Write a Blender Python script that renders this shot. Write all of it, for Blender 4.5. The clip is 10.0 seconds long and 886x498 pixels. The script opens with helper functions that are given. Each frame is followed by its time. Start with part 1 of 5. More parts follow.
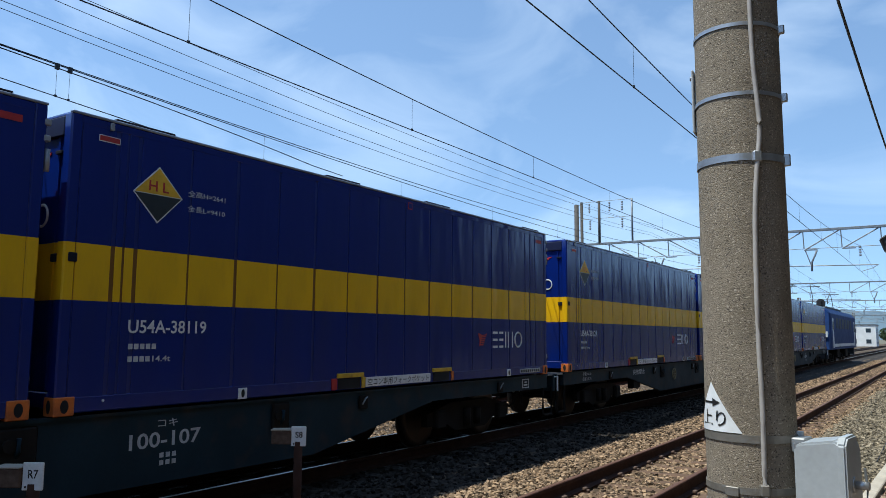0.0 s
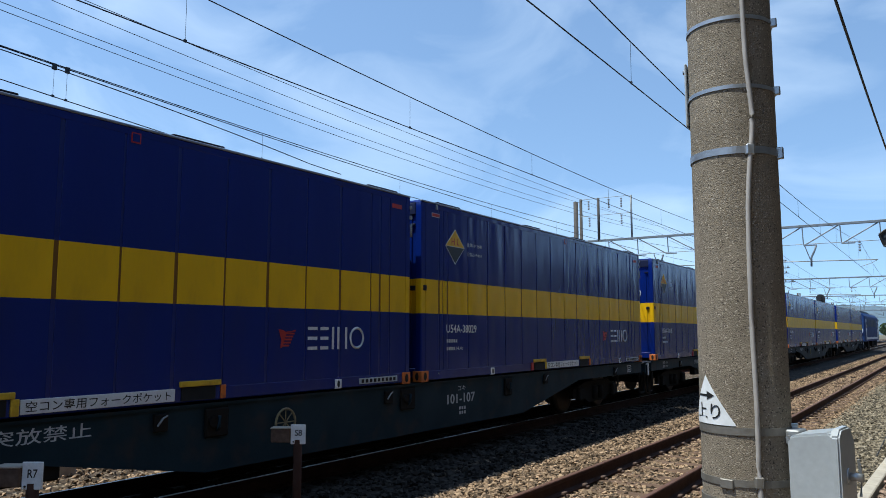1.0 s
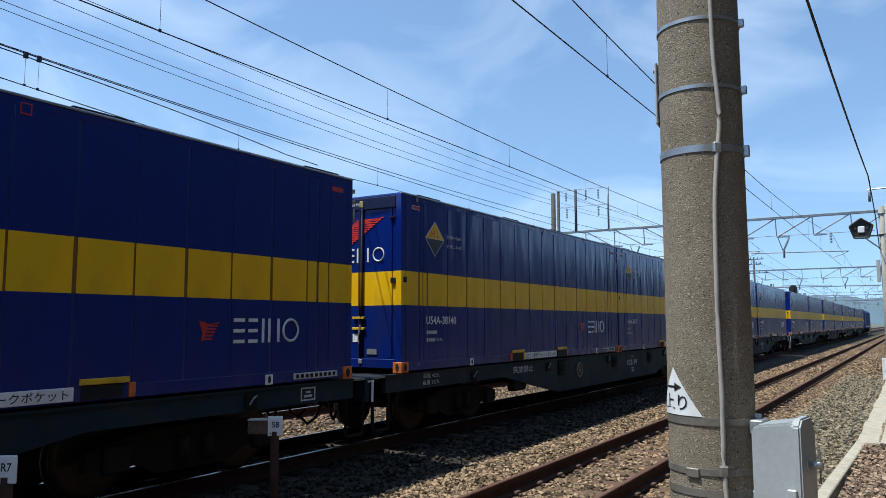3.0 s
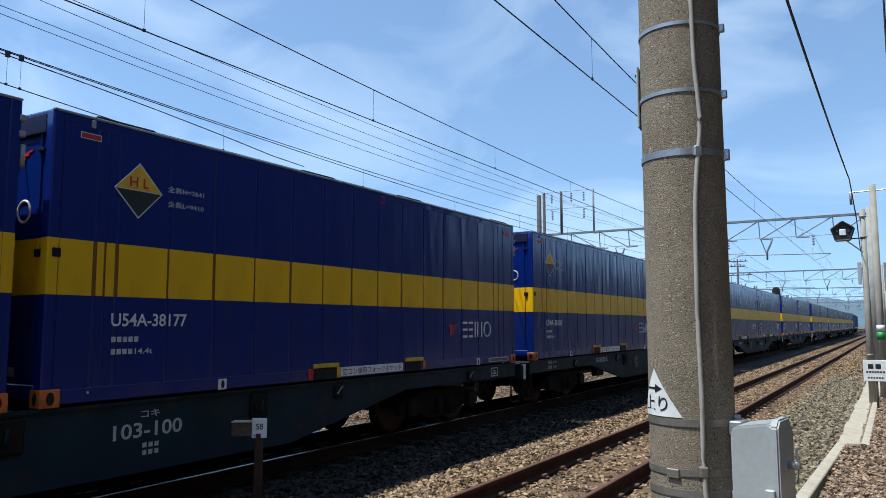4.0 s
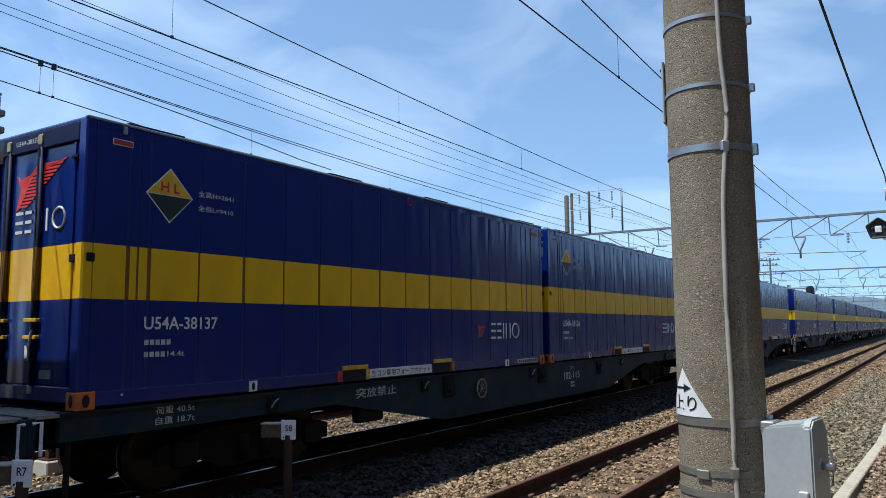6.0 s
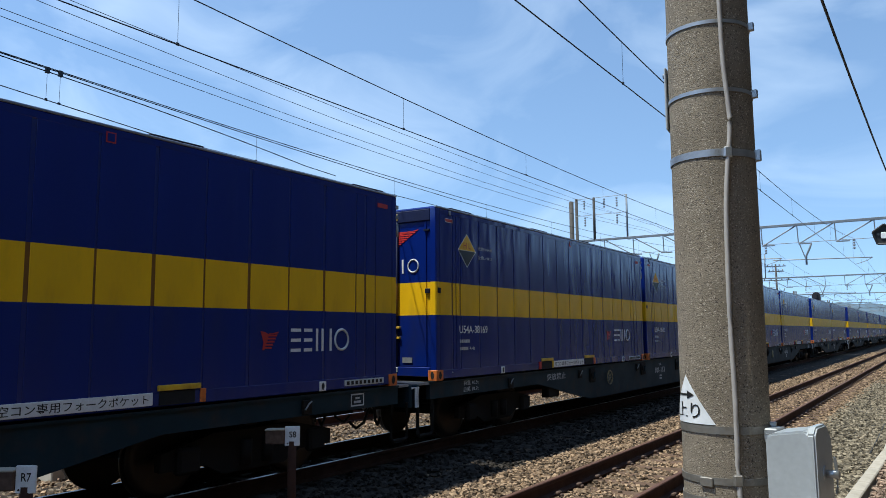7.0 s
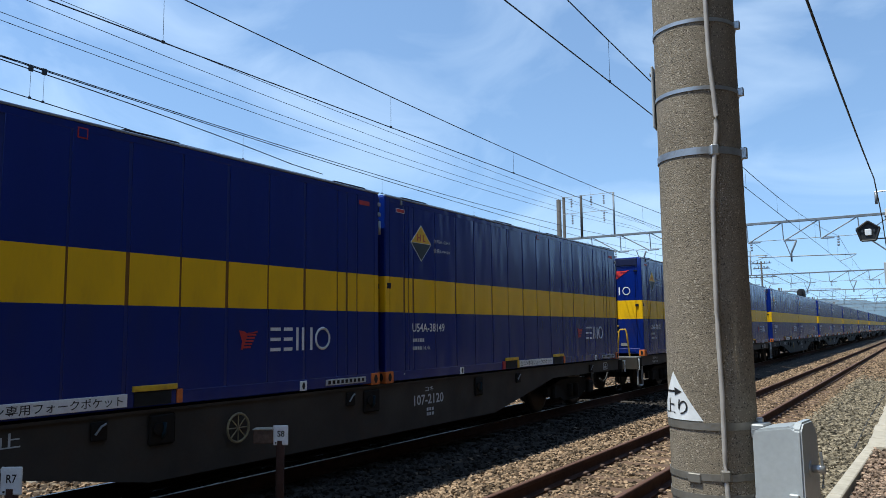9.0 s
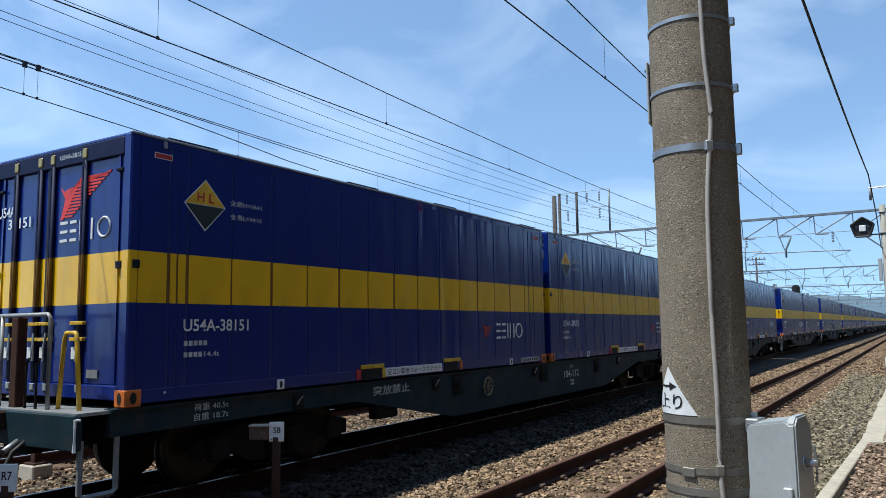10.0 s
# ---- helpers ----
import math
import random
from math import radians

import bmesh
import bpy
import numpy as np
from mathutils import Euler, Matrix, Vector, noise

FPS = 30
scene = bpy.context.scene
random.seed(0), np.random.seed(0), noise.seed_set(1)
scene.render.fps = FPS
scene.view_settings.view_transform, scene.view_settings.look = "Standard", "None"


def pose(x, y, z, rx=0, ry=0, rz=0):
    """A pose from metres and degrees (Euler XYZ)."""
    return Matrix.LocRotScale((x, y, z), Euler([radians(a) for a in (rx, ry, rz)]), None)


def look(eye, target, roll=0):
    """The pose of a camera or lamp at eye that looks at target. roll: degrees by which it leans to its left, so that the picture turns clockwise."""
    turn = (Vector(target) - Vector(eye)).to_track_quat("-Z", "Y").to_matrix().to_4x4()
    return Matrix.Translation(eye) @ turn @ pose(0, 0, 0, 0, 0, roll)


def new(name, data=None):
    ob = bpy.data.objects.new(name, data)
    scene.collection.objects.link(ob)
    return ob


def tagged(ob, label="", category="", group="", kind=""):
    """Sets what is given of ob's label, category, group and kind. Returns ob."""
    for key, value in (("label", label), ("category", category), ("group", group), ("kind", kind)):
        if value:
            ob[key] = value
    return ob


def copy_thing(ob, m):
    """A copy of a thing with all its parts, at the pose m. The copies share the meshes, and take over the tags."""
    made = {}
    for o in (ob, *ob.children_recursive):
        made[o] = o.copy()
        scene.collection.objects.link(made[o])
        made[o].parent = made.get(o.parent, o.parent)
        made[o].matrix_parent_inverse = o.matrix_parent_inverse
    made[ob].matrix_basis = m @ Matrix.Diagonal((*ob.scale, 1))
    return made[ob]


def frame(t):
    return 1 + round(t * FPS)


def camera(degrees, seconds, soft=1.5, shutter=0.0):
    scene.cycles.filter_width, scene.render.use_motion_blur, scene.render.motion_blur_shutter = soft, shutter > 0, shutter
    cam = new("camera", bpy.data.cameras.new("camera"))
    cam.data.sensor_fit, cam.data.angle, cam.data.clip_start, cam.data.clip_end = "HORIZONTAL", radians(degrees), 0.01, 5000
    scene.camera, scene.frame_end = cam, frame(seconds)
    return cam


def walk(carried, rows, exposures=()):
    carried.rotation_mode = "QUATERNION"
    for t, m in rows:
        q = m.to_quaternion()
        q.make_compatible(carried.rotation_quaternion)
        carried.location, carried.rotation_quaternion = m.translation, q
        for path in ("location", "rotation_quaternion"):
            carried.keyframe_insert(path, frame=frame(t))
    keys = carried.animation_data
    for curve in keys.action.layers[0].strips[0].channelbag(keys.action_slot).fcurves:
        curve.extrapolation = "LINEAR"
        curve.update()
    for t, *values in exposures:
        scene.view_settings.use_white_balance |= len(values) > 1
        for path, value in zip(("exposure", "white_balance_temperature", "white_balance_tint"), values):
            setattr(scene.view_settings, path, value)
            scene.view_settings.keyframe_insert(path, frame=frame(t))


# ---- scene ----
cam = camera(60.8, 10.0, soft=0.7)
PATH = [
    (0, (7.464, 2.134, 1.702), (6.369, 3.792, 1.929), 0.4),
    (0.5, (7.472, 2.151, 1.699), (6.373, 3.806, 1.928), 0.2),
    (1, (7.48, 2.142, 1.693), (6.385, 3.801, 1.915), 0.0),
    (1.5, (7.486, 2.136, 1.692), (6.396, 3.8, 1.903), -0.2),
    (2, (7.503, 2.094, 1.705), (6.423, 3.764, 1.911), -0.3),
    (2.5, (7.504, 2.118, 1.702), (6.438, 3.798, 1.901), -0.2),
    (4, (7.522, 2.117, 1.703), (6.506, 3.828, 1.905), -0.1),
    (4.5, (7.517, 2.114, 1.702), (6.504, 3.828, 1.899), -0.1),
    (5, (7.52, 2.114, 1.7), (6.49, 3.818, 1.895), -0.4),
    (5.5, (7.523, 2.133, 1.697), (6.464, 3.818, 1.894), -0.5),
    (7, (7.532, 2.14, 1.698), (6.444, 3.804, 1.921), -0.4),
    (7.5, (7.536, 2.14, 1.698), (6.459, 3.81, 1.922), -0.5),
    (8, (7.535, 2.138, 1.696), (6.467, 3.814, 1.921), -0.4),
    (8.5, (7.53, 2.139, 1.696), (6.467, 3.819, 1.916), -0.5),
    (9, (7.53, 2.139, 1.698), (6.469, 3.821, 1.916), -0.7),
    (9.5, (7.533, 2.135, 1.696), (6.478, 3.819, 1.913), -0.7),
    (10, (7.532, 2.136, 1.695), (6.48, 3.825, 1.904), -0.8),
]
walk(cam, [(t, look(eye, target, roll)) for t, eye, target, roll in PATH], [(0, 0.64, 6250, 2), (10, 0.64, 6250, 2)])

# ---------------------------------------------------------------- light
SUN_AZ = (-0.602, -0.799)
SUN_EL = radians(65.3)

world = bpy.data.worlds.new("world")
scene.world = world
world.use_nodes = True
wn, wl = world.node_tree.nodes, world.node_tree.links
wn.clear()
w_out = wn.new("ShaderNodeOutputWorld")
w_bg = wn.new("ShaderNodeBackground")
w_sky = wn.new("ShaderNodeTexSky")
w_sky.sky_type = "NISHITA"
w_sky.sun_disc = False
w_sky.sun_elevation = SUN_EL
w_sky.sun_rotation = math.atan2(SUN_AZ[0], SUN_AZ[1])
w_sky.air_density, w_sky.dust_density, w_sky.ozone_density = 1.0, 0.2, 2.2
w_bg.inputs["Strength"].default_value = 0.142
# thin wisps of cirrus
w_tc = wn.new("ShaderNodeTexCoord")
w_map = wn.new("ShaderNodeMapping")
w_map.inputs["Scale"].default_value = (1.6, 2.2, 3.6)
w_map.inputs["Rotation"].default_value = (0.25, 0.1, 0.5)
w_noise = wn.new("ShaderNodeTexNoise")
w_noise.inputs["Scale"].default_value = 2.2
w_noise.inputs["Detail"].default_value = 7
w_noise.inputs["Distortion"].default_value = 0.7
w_ramp = wn.new("ShaderNodeValToRGB")
w_ramp.color_ramp.elements[0].position = 0.48
w_ramp.color_ramp.elements[0].color = (0.012, 0.012, 0.012, 1)
w_ramp.color_ramp.elements[1].position = 0.86
w_ramp.color_ramp.elements[1].color = (0.24, 0.24, 0.24, 1)
w_mix = wn.new("ShaderNodeMix")
w_mix.data_type = "RGBA"
w_mix.inputs["B"].default_value = (8.5, 9.0, 9.6, 1)
wl.new(w_tc.outputs["Generated"], w_map.inputs["Vector"])
wl.new(w_map.outputs["Vector"], w_noise.inputs["Vector"])
wl.new(w_noise.outputs["Fac"], w_ramp.inputs["Fac"])
wl.new(w_ramp.outputs["Color"], w_mix.inputs["Factor"])
w_lift = wn.new("ShaderNodeVectorMath")
w_lift.operation = "ADD"
w_lift.inputs[1].default_value = (0, 0, 0.17)
w_norm = wn.new("ShaderNodeVectorMath")
w_norm.operation = "NORMALIZE"
wl.new(w_tc.outputs["Generated"], w_lift.inputs[0])
wl.new(w_lift.outputs["Vector"], w_norm.inputs[0])
wl.new(w_norm.outputs["Vector"], w_sky.inputs["Vector"])
wl.new(w_sky.outputs["Color"], w_mix.inputs["A"])
wl.new(w_mix.outputs["Result"], w_bg.inputs["Color"])
wl.new(w_bg.outputs["Background"], w_out.inputs["Surface"])

sun = new("sun", bpy.data.lights.new("sun", "SUN"))
sun.data.energy = 3.6
sun.data.angle = radians(0.5)
sun.data.color = (1.0, 0.95, 0.87)
s_dir = Vector((SUN_AZ[0] * math.cos(SUN_EL), SUN_AZ[1] * math.cos(SUN_EL), math.sin(SUN_EL)))
sun.matrix_world = look(s_dir * 50, (0, 0, 0))


# ---------------------------------------------------------------- materials
def material(name, base, other=None, rough=0.6, metal=0.0, scale=6.0, fine=60.0, bump=0.1, speck=None, stretch=(1, 1, 1), vary=0.0, stripe=None, dirt=None, coat=0.0, grain=0.35, gloss=0.5, wave=None):
    """Noise at two scales between two colours; speck: (colour, scale, amount); stripe: (colour, low z, high z); wave: (per metre along, per metre up, depth) of dented sheet."""
    m = bpy.data.materials.new(name)
    m.use_nodes = True
    n, l = m.node_tree.nodes, m.node_tree.links
    b = n["Principled BSDF"]
    other = other or [c * 0.8 for c in base]
    tc = n.new("ShaderNodeTexCoord")
    mp = n.new("ShaderNodeMapping")
    mp.inputs["Scale"].default_value = stretch
    l.new(tc.outputs["Object"], mp.inputs["Vector"])

    def tex(s, detail=5.0):
        t = n.new("ShaderNodeTexNoise")
        t.inputs["Scale"].default_value, t.inputs["Detail"].default_value = s, detail
        l.new(mp.outputs["Vector"], t.inputs["Vector"])
        return t

    def mix(fac, a, c):
        x = n.new("ShaderNodeMix")
        x.data_type = "RGBA"
        for sock, v in (("Factor", fac), ("A", a), ("B", c)):
            if hasattr(v, "is_linked"):
                l.new(v, x.inputs[sock])
            else:
                x.inputs[sock].default_value = (*v, 1) if sock != "Factor" else v
        return x.outputs["Result"]

    def ramp(v, lo, hi):
        r = n.new("ShaderNodeMapRange")
        r.inputs["From Min"].default_value, r.inputs["From Max"].default_value = lo, hi
        l.new(v, r.inputs["Value"])
        return r.outputs["Result"]

    big, small = tex(scale), tex(fine, 3.0)
    start = base
    col = mix(ramp(big.outputs["Fac"], 0.35, 0.65), base, other)
    if stripe:
        sep = n.new("ShaderNodeSeparateXYZ")
        l.new(tc.outputs["Object"], sep.inputs["Vector"])
        up = n.new("ShaderNodeMath")
        up.operation = "COMPARE"
        up.inputs[1].default_value, up.inputs[2].default_value = (stripe[1] + stripe[2]) / 2, (stripe[2] - stripe[1]) / 2
        l.new(sep.outputs["Z"], up.inputs[0])
        yellow = mix(ramp(big.outputs["Fac"], 0.35, 0.65), stripe[0], [c * 0.86 for c in stripe[0]])
        col = mix(up.outputs["Value"], col, yellow)
    col = mix(ramp(small.outputs["Fac"], 0.2, 0.9), col, mix(grain, col, [c * 0.5 for c in base]))
    if dirt:
        d = tex(dirt[1], 8.0)
        col = mix(ramp(d.outputs["Fac"], 0.52, 0.52 + dirt[2]), col, mix(0.5, col, dirt[0]))
    if speck:
        v = n.new("ShaderNodeTexVoronoi")
        v.inputs["Scale"].default_value = speck[1]
        l.new(mp.outputs["Vector"], v.inputs["Vector"])
        sepc = n.new("ShaderNodeSeparateColor")
        l.new(v.outputs["Color"], sepc.inputs["Color"])
        col = mix(ramp(sepc.outputs["Red"], 1 - speck[2], 1 - speck[2] * 0.5), col, speck[0])
        if len(speck) > 3:
            col = mix(ramp(sepc.outputs["Green"], 1 - speck[2], 1 - speck[2] * 0.5), col, speck[3])
    if vary:
        info = n.new("ShaderNodeObjectInfo")
        geo = n.new("ShaderNodeNewGeometry")
        add = n.new("ShaderNodeMath")
        add.operation = "ADD"
        l.new((geo if vary > 0.8 else info).outputs["Random Per Island" if vary > 0.8 else "Random"], add.inputs[0])
        l.new(geo.outputs["Random Per Island"], add.inputs[1])
        hsv = n.new("ShaderNodeHueSaturation")
        l.new(col, hsv.inputs["Color"])
        r = n.new("ShaderNodeMapRange")
        r.inputs["From Max"].default_value = 2.0
        r.inputs["To Min"].default_value, r.inputs["To Max"].default_value = 1 - vary, 1 + vary
        l.new(add.outputs["Value"], r.inputs["Value"])
        l.new(r.outputs["Result"], hsv.inputs["Value"])
        col = hsv.outputs["Color"]
    l.new(col, b.inputs["Base Color"])
    b.inputs["Metallic"].default_value = metal
    rr = n.new("ShaderNodeMapRange")
    rr.inputs["To Min"].default_value, rr.inputs["To Max"].default_value = max(0.05, rough - 0.12), min(1, rough + 0.12)
    l.new(big.outputs["Fac"], rr.inputs["Value"])
    l.new(rr.outputs["Result"], b.inputs["Roughness"])
    b.inputs["Coat Weight"].default_value = coat
    b.inputs["Specular IOR Level"].default_value = gloss
    if bump:
        bp = n.new("ShaderNodeBump")
        bp.inputs["Strength"].default_value, bp.inputs["Distance"].default_value = bump, 0.01
        l.new(small.outputs["Fac"], bp.inputs["Height"])
        l.new(bp.outputs["Normal"], b.inputs["Normal"])
        if wave:
            info = n.new("ShaderNodeObjectInfo")
            seed = n.new("ShaderNodeMath")
            seed.operation = "MULTIPLY"
            seed.inputs[1].default_value = 90.0
            l.new(info.outputs["Random"], seed.inputs[0])
            wm = n.new("ShaderNodeMapping")
            wm.inputs["Scale"].default_value = (wave[0], wave[0], wave[1])
            l.new(tc.outputs["Object"], wm.inputs["Vector"])
            wt = n.new("ShaderNodeTexNoise")
            wt.noise_dimensions = "4D"
            wt.inputs["Scale"].default_value, wt.inputs["Detail"].default_value = 1.0, 1.5
            l.new(wm.outputs["Vector"], wt.inputs["Vector"])
            l.new(seed.outputs["Value"], wt.inputs["W"])
            wb = n.new("ShaderNodeBump")
            wb.inputs["Strength"].default_value, wb.inputs["Distance"].default_value = 1.0, wave[2]
            l.new(wt.outputs["Fac"], wb.inputs["Height"])
            l.new(wb.outputs["Normal"], bp.inputs["Normal"])
    return m


def glowing(name, colour, strength):
    m = bpy.data.materials.new(name)
    m.use_nodes = True
    b = m.node_tree.nodes["Principled BSDF"]
    b.inputs["Emission Color"].default_value = (*colour, 1)
    b.inputs["Emission Strength"].default_value = strength
    return m


M = {}
M["container"] = material("container_paint", (0.0040, 0.0180, 0.165), (0.0034, 0.0150, 0.140), grain=0.06, gloss=0.5, rough=0.19, scale=1.5, fine=30, bump=0.02, wave=(3.4, 0.8, 0.022),
                          stripe=((0.86, 0.50, 0.008), 0.98, 1.48), dirt=((0.02, 0.022, 0.035), 2.2, 0.3), stretch=(1, 1, 0.35))
# groove shade is put into the colour: the yellow stripe turns brown here
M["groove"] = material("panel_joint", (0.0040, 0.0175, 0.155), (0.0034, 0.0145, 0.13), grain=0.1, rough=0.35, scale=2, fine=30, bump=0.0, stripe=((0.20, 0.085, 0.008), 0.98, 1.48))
M["rod"] = material("dark_steel_rod", (0.006, 0.008, 0.02), rough=0.65, gloss=0.2, scale=8, bump=0.05)
M["rodstripe"] = material("rod_paint", (0.006, 0.011, 0.05), (0.005, 0.009, 0.04), gloss=0.2, rough=0.6, scale=3, bump=0.02, stripe=((0.20, 0.10, 0.010), 0.98, 1.48))
M["brass"] = material("brass_bracket", (0.50, 0.38, 0.14), rough=0.4, metal=0.5, scale=20)
M["orange"] = material("orange_casting", (0.70, 0.17, 0.02), (0.5, 0.12, 0.02), rough=0.6, scale=10, dirt=((0.05, 0.03, 0.02), 12, 0.2))
M["red"] = material("red_paint", (0.45, 0.02, 0.02), rough=0.5, scale=10, bump=0.03)
M["logored"] = material("logo_red", (0.80, 0.045, 0.035), rough=0.45, scale=10, bump=0.02)
M["white"] = material("white_paint", (0.80, 0.81, 0.82), (0.7, 0.71, 0.72), rough=0.5, scale=12, bump=0.02)
M["letter"] = material("white_lettering", (0.72, 0.74, 0.76), (0.6, 0.62, 0.64), rough=0.5, scale=12, bump=0.0)
M["dullletter"] = material("worn_white_lettering", (0.55, 0.58, 0.60), (0.40, 0.42, 0.44), rough=0.6, scale=12, bump=0.0)
M["signyellow"] = material("sign_yellow", (0.80, 0.47, 0.02), rough=0.5, scale=8, bump=0.02)
M["signdark"] = material("sign_dark_green", (0.012, 0.02, 0.022), rough=0.5, scale=8, bump=0.02)
M["black"] = material("black", (0.010, 0.010, 0.011), rough=0.6, scale=10, bump=0.03)
# black that draws the shade inside slots and fork pockets
M["hole"] = material("dark_hole", (0.006, 0.006, 0.006), rough=0.9, scale=10, bump=0)
M["yellow"] = material("yellow_paint", (0.72, 0.45, 0.02), (0.55, 0.33, 0.02), rough=0.5, scale=9, dirt=((0.06, 0.04, 0.02), 10, 0.2))
M["rooftrim"] = material("pale_roof_trim", (0.30, 0.34, 0.42), (0.2, 0.24, 0.33), rough=0.35, metal=0.4, scale=5)
M["wagonblue"] = material("wagon_blue_grey", (0.012, 0.032, 0.046), (0.009, 0.024, 0.034), gloss=0.15, rough=0.6, scale=2, fine=40, dirt=((0.05, 0.035, 0.025), 3, 0.2))
M["wagongrey"] = material("wagon_brown_grey", (0.055, 0.050, 0.044), (0.04, 0.036, 0.032), gloss=0.15, rough=0.65, scale=2, fine=40, dirt=((0.06, 0.04, 0.03), 3, 0.2))
M["under"] = material("underframe_grime", (0.012, 0.011, 0.010), (0.018, 0.014, 0.011), gloss=0.15, rough=0.8, scale=5, fine=60)
M["wheel"] = material("wheel_steel", (0.05, 0.04, 0.034), (0.08, 0.055, 0.04), rough=0.5, metal=0.6, scale=5)
M["galv"] = material("galvanised_steel", (0.48, 0.49, 0.50), (0.38, 0.39, 0.41), rough=0.38, metal=0.75, scale=25, bump=0.04)
M["oldband"] = material("weathered_band", (0.27, 0.25, 0.22), (0.20, 0.185, 0.16), rough=0.5, metal=0.5, scale=20)
M["dullgalv"] = material("dull_galvanised", (0.34, 0.35, 0.36), (0.25, 0.26, 0.27), rough=0.55, metal=0.5, scale=10)
M["pole"] = material("pole_concrete", (0.250, 0.205, 0.150), (0.200, 0.163, 0.118), rough=0.85, scale=7, fine=330, bump=0.45,
                     speck=((0.40, 0.34, 0.26), 300, 0.09, (0.070, 0.056, 0.042)))
M["farpole"] = material("far_pole_concrete", (0.36, 0.34, 0.30), (0.28, 0.26, 0.23), rough=0.85, scale=3, bump=0.2)
M["conduit"] = material("grey_conduit", (0.42, 0.39, 0.36), (0.36, 0.33, 0.31), rough=0.5, scale=14, bump=0.03)
M["boxgrey"] = material("grey_box_paint", (0.40, 0.42, 0.43), (0.36, 0.38, 0.39), rough=0.42, scale=7, bump=0.03, coat=0.2)
M["wire"] = material("wire", (0.03, 0.033, 0.036), rough=0.5, metal=0.4, scale=10, bump=0)
M["blackwire"] = material("black_cable", (0.008, 0.008, 0.009), rough=0.6, scale=10, bump=0)
M["insul"] = material("insulator", (0.20, 0.21, 0.22), rough=0.3, scale=10, bump=0)
M["mast"] = material("weathered_mast", (0.07, 0.062, 0.055), (0.05, 0.045, 0.04), rough=0.8, scale=3)
M["beam"] = material("grey_steel_beam", (0.20, 0.22, 0.24), (0.14, 0.155, 0.17), rough=0.55, metal=0.3, scale=4)
M["rail"] = material("rusty_rail", (0.062, 0.027, 0.017), (0.042, 0.019, 0.013), gloss=0.2, rough=0.85, scale=6, fine=80, bump=0.2)
M["railtop"] = material("worn_rail_head", (0.135, 0.070, 0.048), (0.10, 0.052, 0.036), gloss=0.25, rough=0.7, scale=4, stretch=(1, 0.1, 1))
M["shinyrail"] = material("polished_rail_head", (0.34, 0.33, 0.32), (0.25, 0.24, 0.235), rough=0.38, metal=0.8, scale=4, stretch=(1, 0.1, 1))
# sleeper colour darkened to carry the train's shade
M["shadesleeper"] = material("train_shade_sleeper", (0.05, 0.042, 0.036), (0.035, 0.03, 0.026), rough=0.9, scale=5, fine=50, bump=0.3, vary=0.2)
M["sleeper"] = material("brown_sleeper", (0.150, 0.094, 0.062), (0.105, 0.066, 0.044), gloss=0.2, rough=0.9, scale=5, fine=50, bump=0.3, vary=0.2)
M["clip"] = material("rail_clip", (0.13, 0.085, 0.062), (0.075, 0.045, 0.033), gloss=0.3, rough=0.75, scale=20)
M["wheelrim"] = material("worn_yellow_rim", (0.30, 0.25, 0.13), (0.16, 0.13, 0.08), rough=0.6, scale=14)
M["ballast"] = material("ballast_stone", (0.275, 0.190, 0.118), (0.175, 0.118, 0.075), gloss=0.25, rough=0.9, scale=14, fine=120, bump=0.35, vary=0.9)
# bed darker than the stones, to put shade into the gaps between them
M["ballastbed"] = material("ballast_bed", (0.100, 0.068, 0.043), (0.06, 0.041, 0.027), gloss=0.2, rough=0.95, scale=9, fine=26, bump=0.9,
                           speck=((0.23, 0.18, 0.125), 22, 0.22, (0.04, 0.031, 0.023)))
# bed and stone colours with the shade of the train put in
M["shadebed"] = material("train_shade_bed", (0.045, 0.038, 0.032), (0.032, 0.027, 0.023), gloss=0.15, rough=0.95, scale=9, fine=26, bump=0.9, speck=((0.07, 0.06, 0.05), 22, 0.2, (0.02, 0.017, 0.015)))
M["shadestone"] = material("train_shade_stone", (0.040, 0.034, 0.029), (0.028, 0.024, 0.020), gloss=0.15, rough=0.9, scale=14, fine=120, bump=0.35, vary=0.85)
M["greystone"] = material("grey_shoulder_stone", (0.225, 0.187, 0.132), (0.140, 0.116, 0.080), gloss=0.25, rough=0.9, scale=14, fine=120, bump=0.35, vary=0.85)
M["pathstone"] = material("reddish_gravel", (0.29, 0.205, 0.148), (0.20, 0.138, 0.10), gloss=0.25, rough=0.9, scale=14, fine=120, bump=0.3, vary=0.85)
M["path"] = material("path_gravel_bed", (0.21, 0.15, 0.108), (0.15, 0.106, 0.075), gloss=0.2, rough=0.95, scale=8, fine=30, bump=0.8, speck=((0.4, 0.32, 0.24), 30, 0.25, (0.1, 0.075, 0.05)))
M["concrete"] = material("pale_concrete", (0.46, 0.41, 0.33), (0.38, 0.335, 0.27), rough=0.85, scale=4, fine=60, bump=0.2, dirt=((0.15, 0.12, 0.09), 5, 0.2), vary=0.12)
M["ground"] = material("ground_earth", (0.15, 0.125, 0.09), (0.11, 0.11, 0.06), rough=0.95, scale=0.3, fine=4, bump=0.5)
M["grass"] = material("grass", (0.07, 0.11, 0.025), (0.05, 0.08, 0.02), rough=0.9, scale=3, vary=0.4)
M["leaf"] = material("leaves", (0.05, 0.085, 0.022), (0.035, 0.06, 0.018), rough=0.8, scale=2, vary=0.45)
M["bark"] = material("bark", (0.10, 0.07, 0.05), rough=0.9, scale=8)
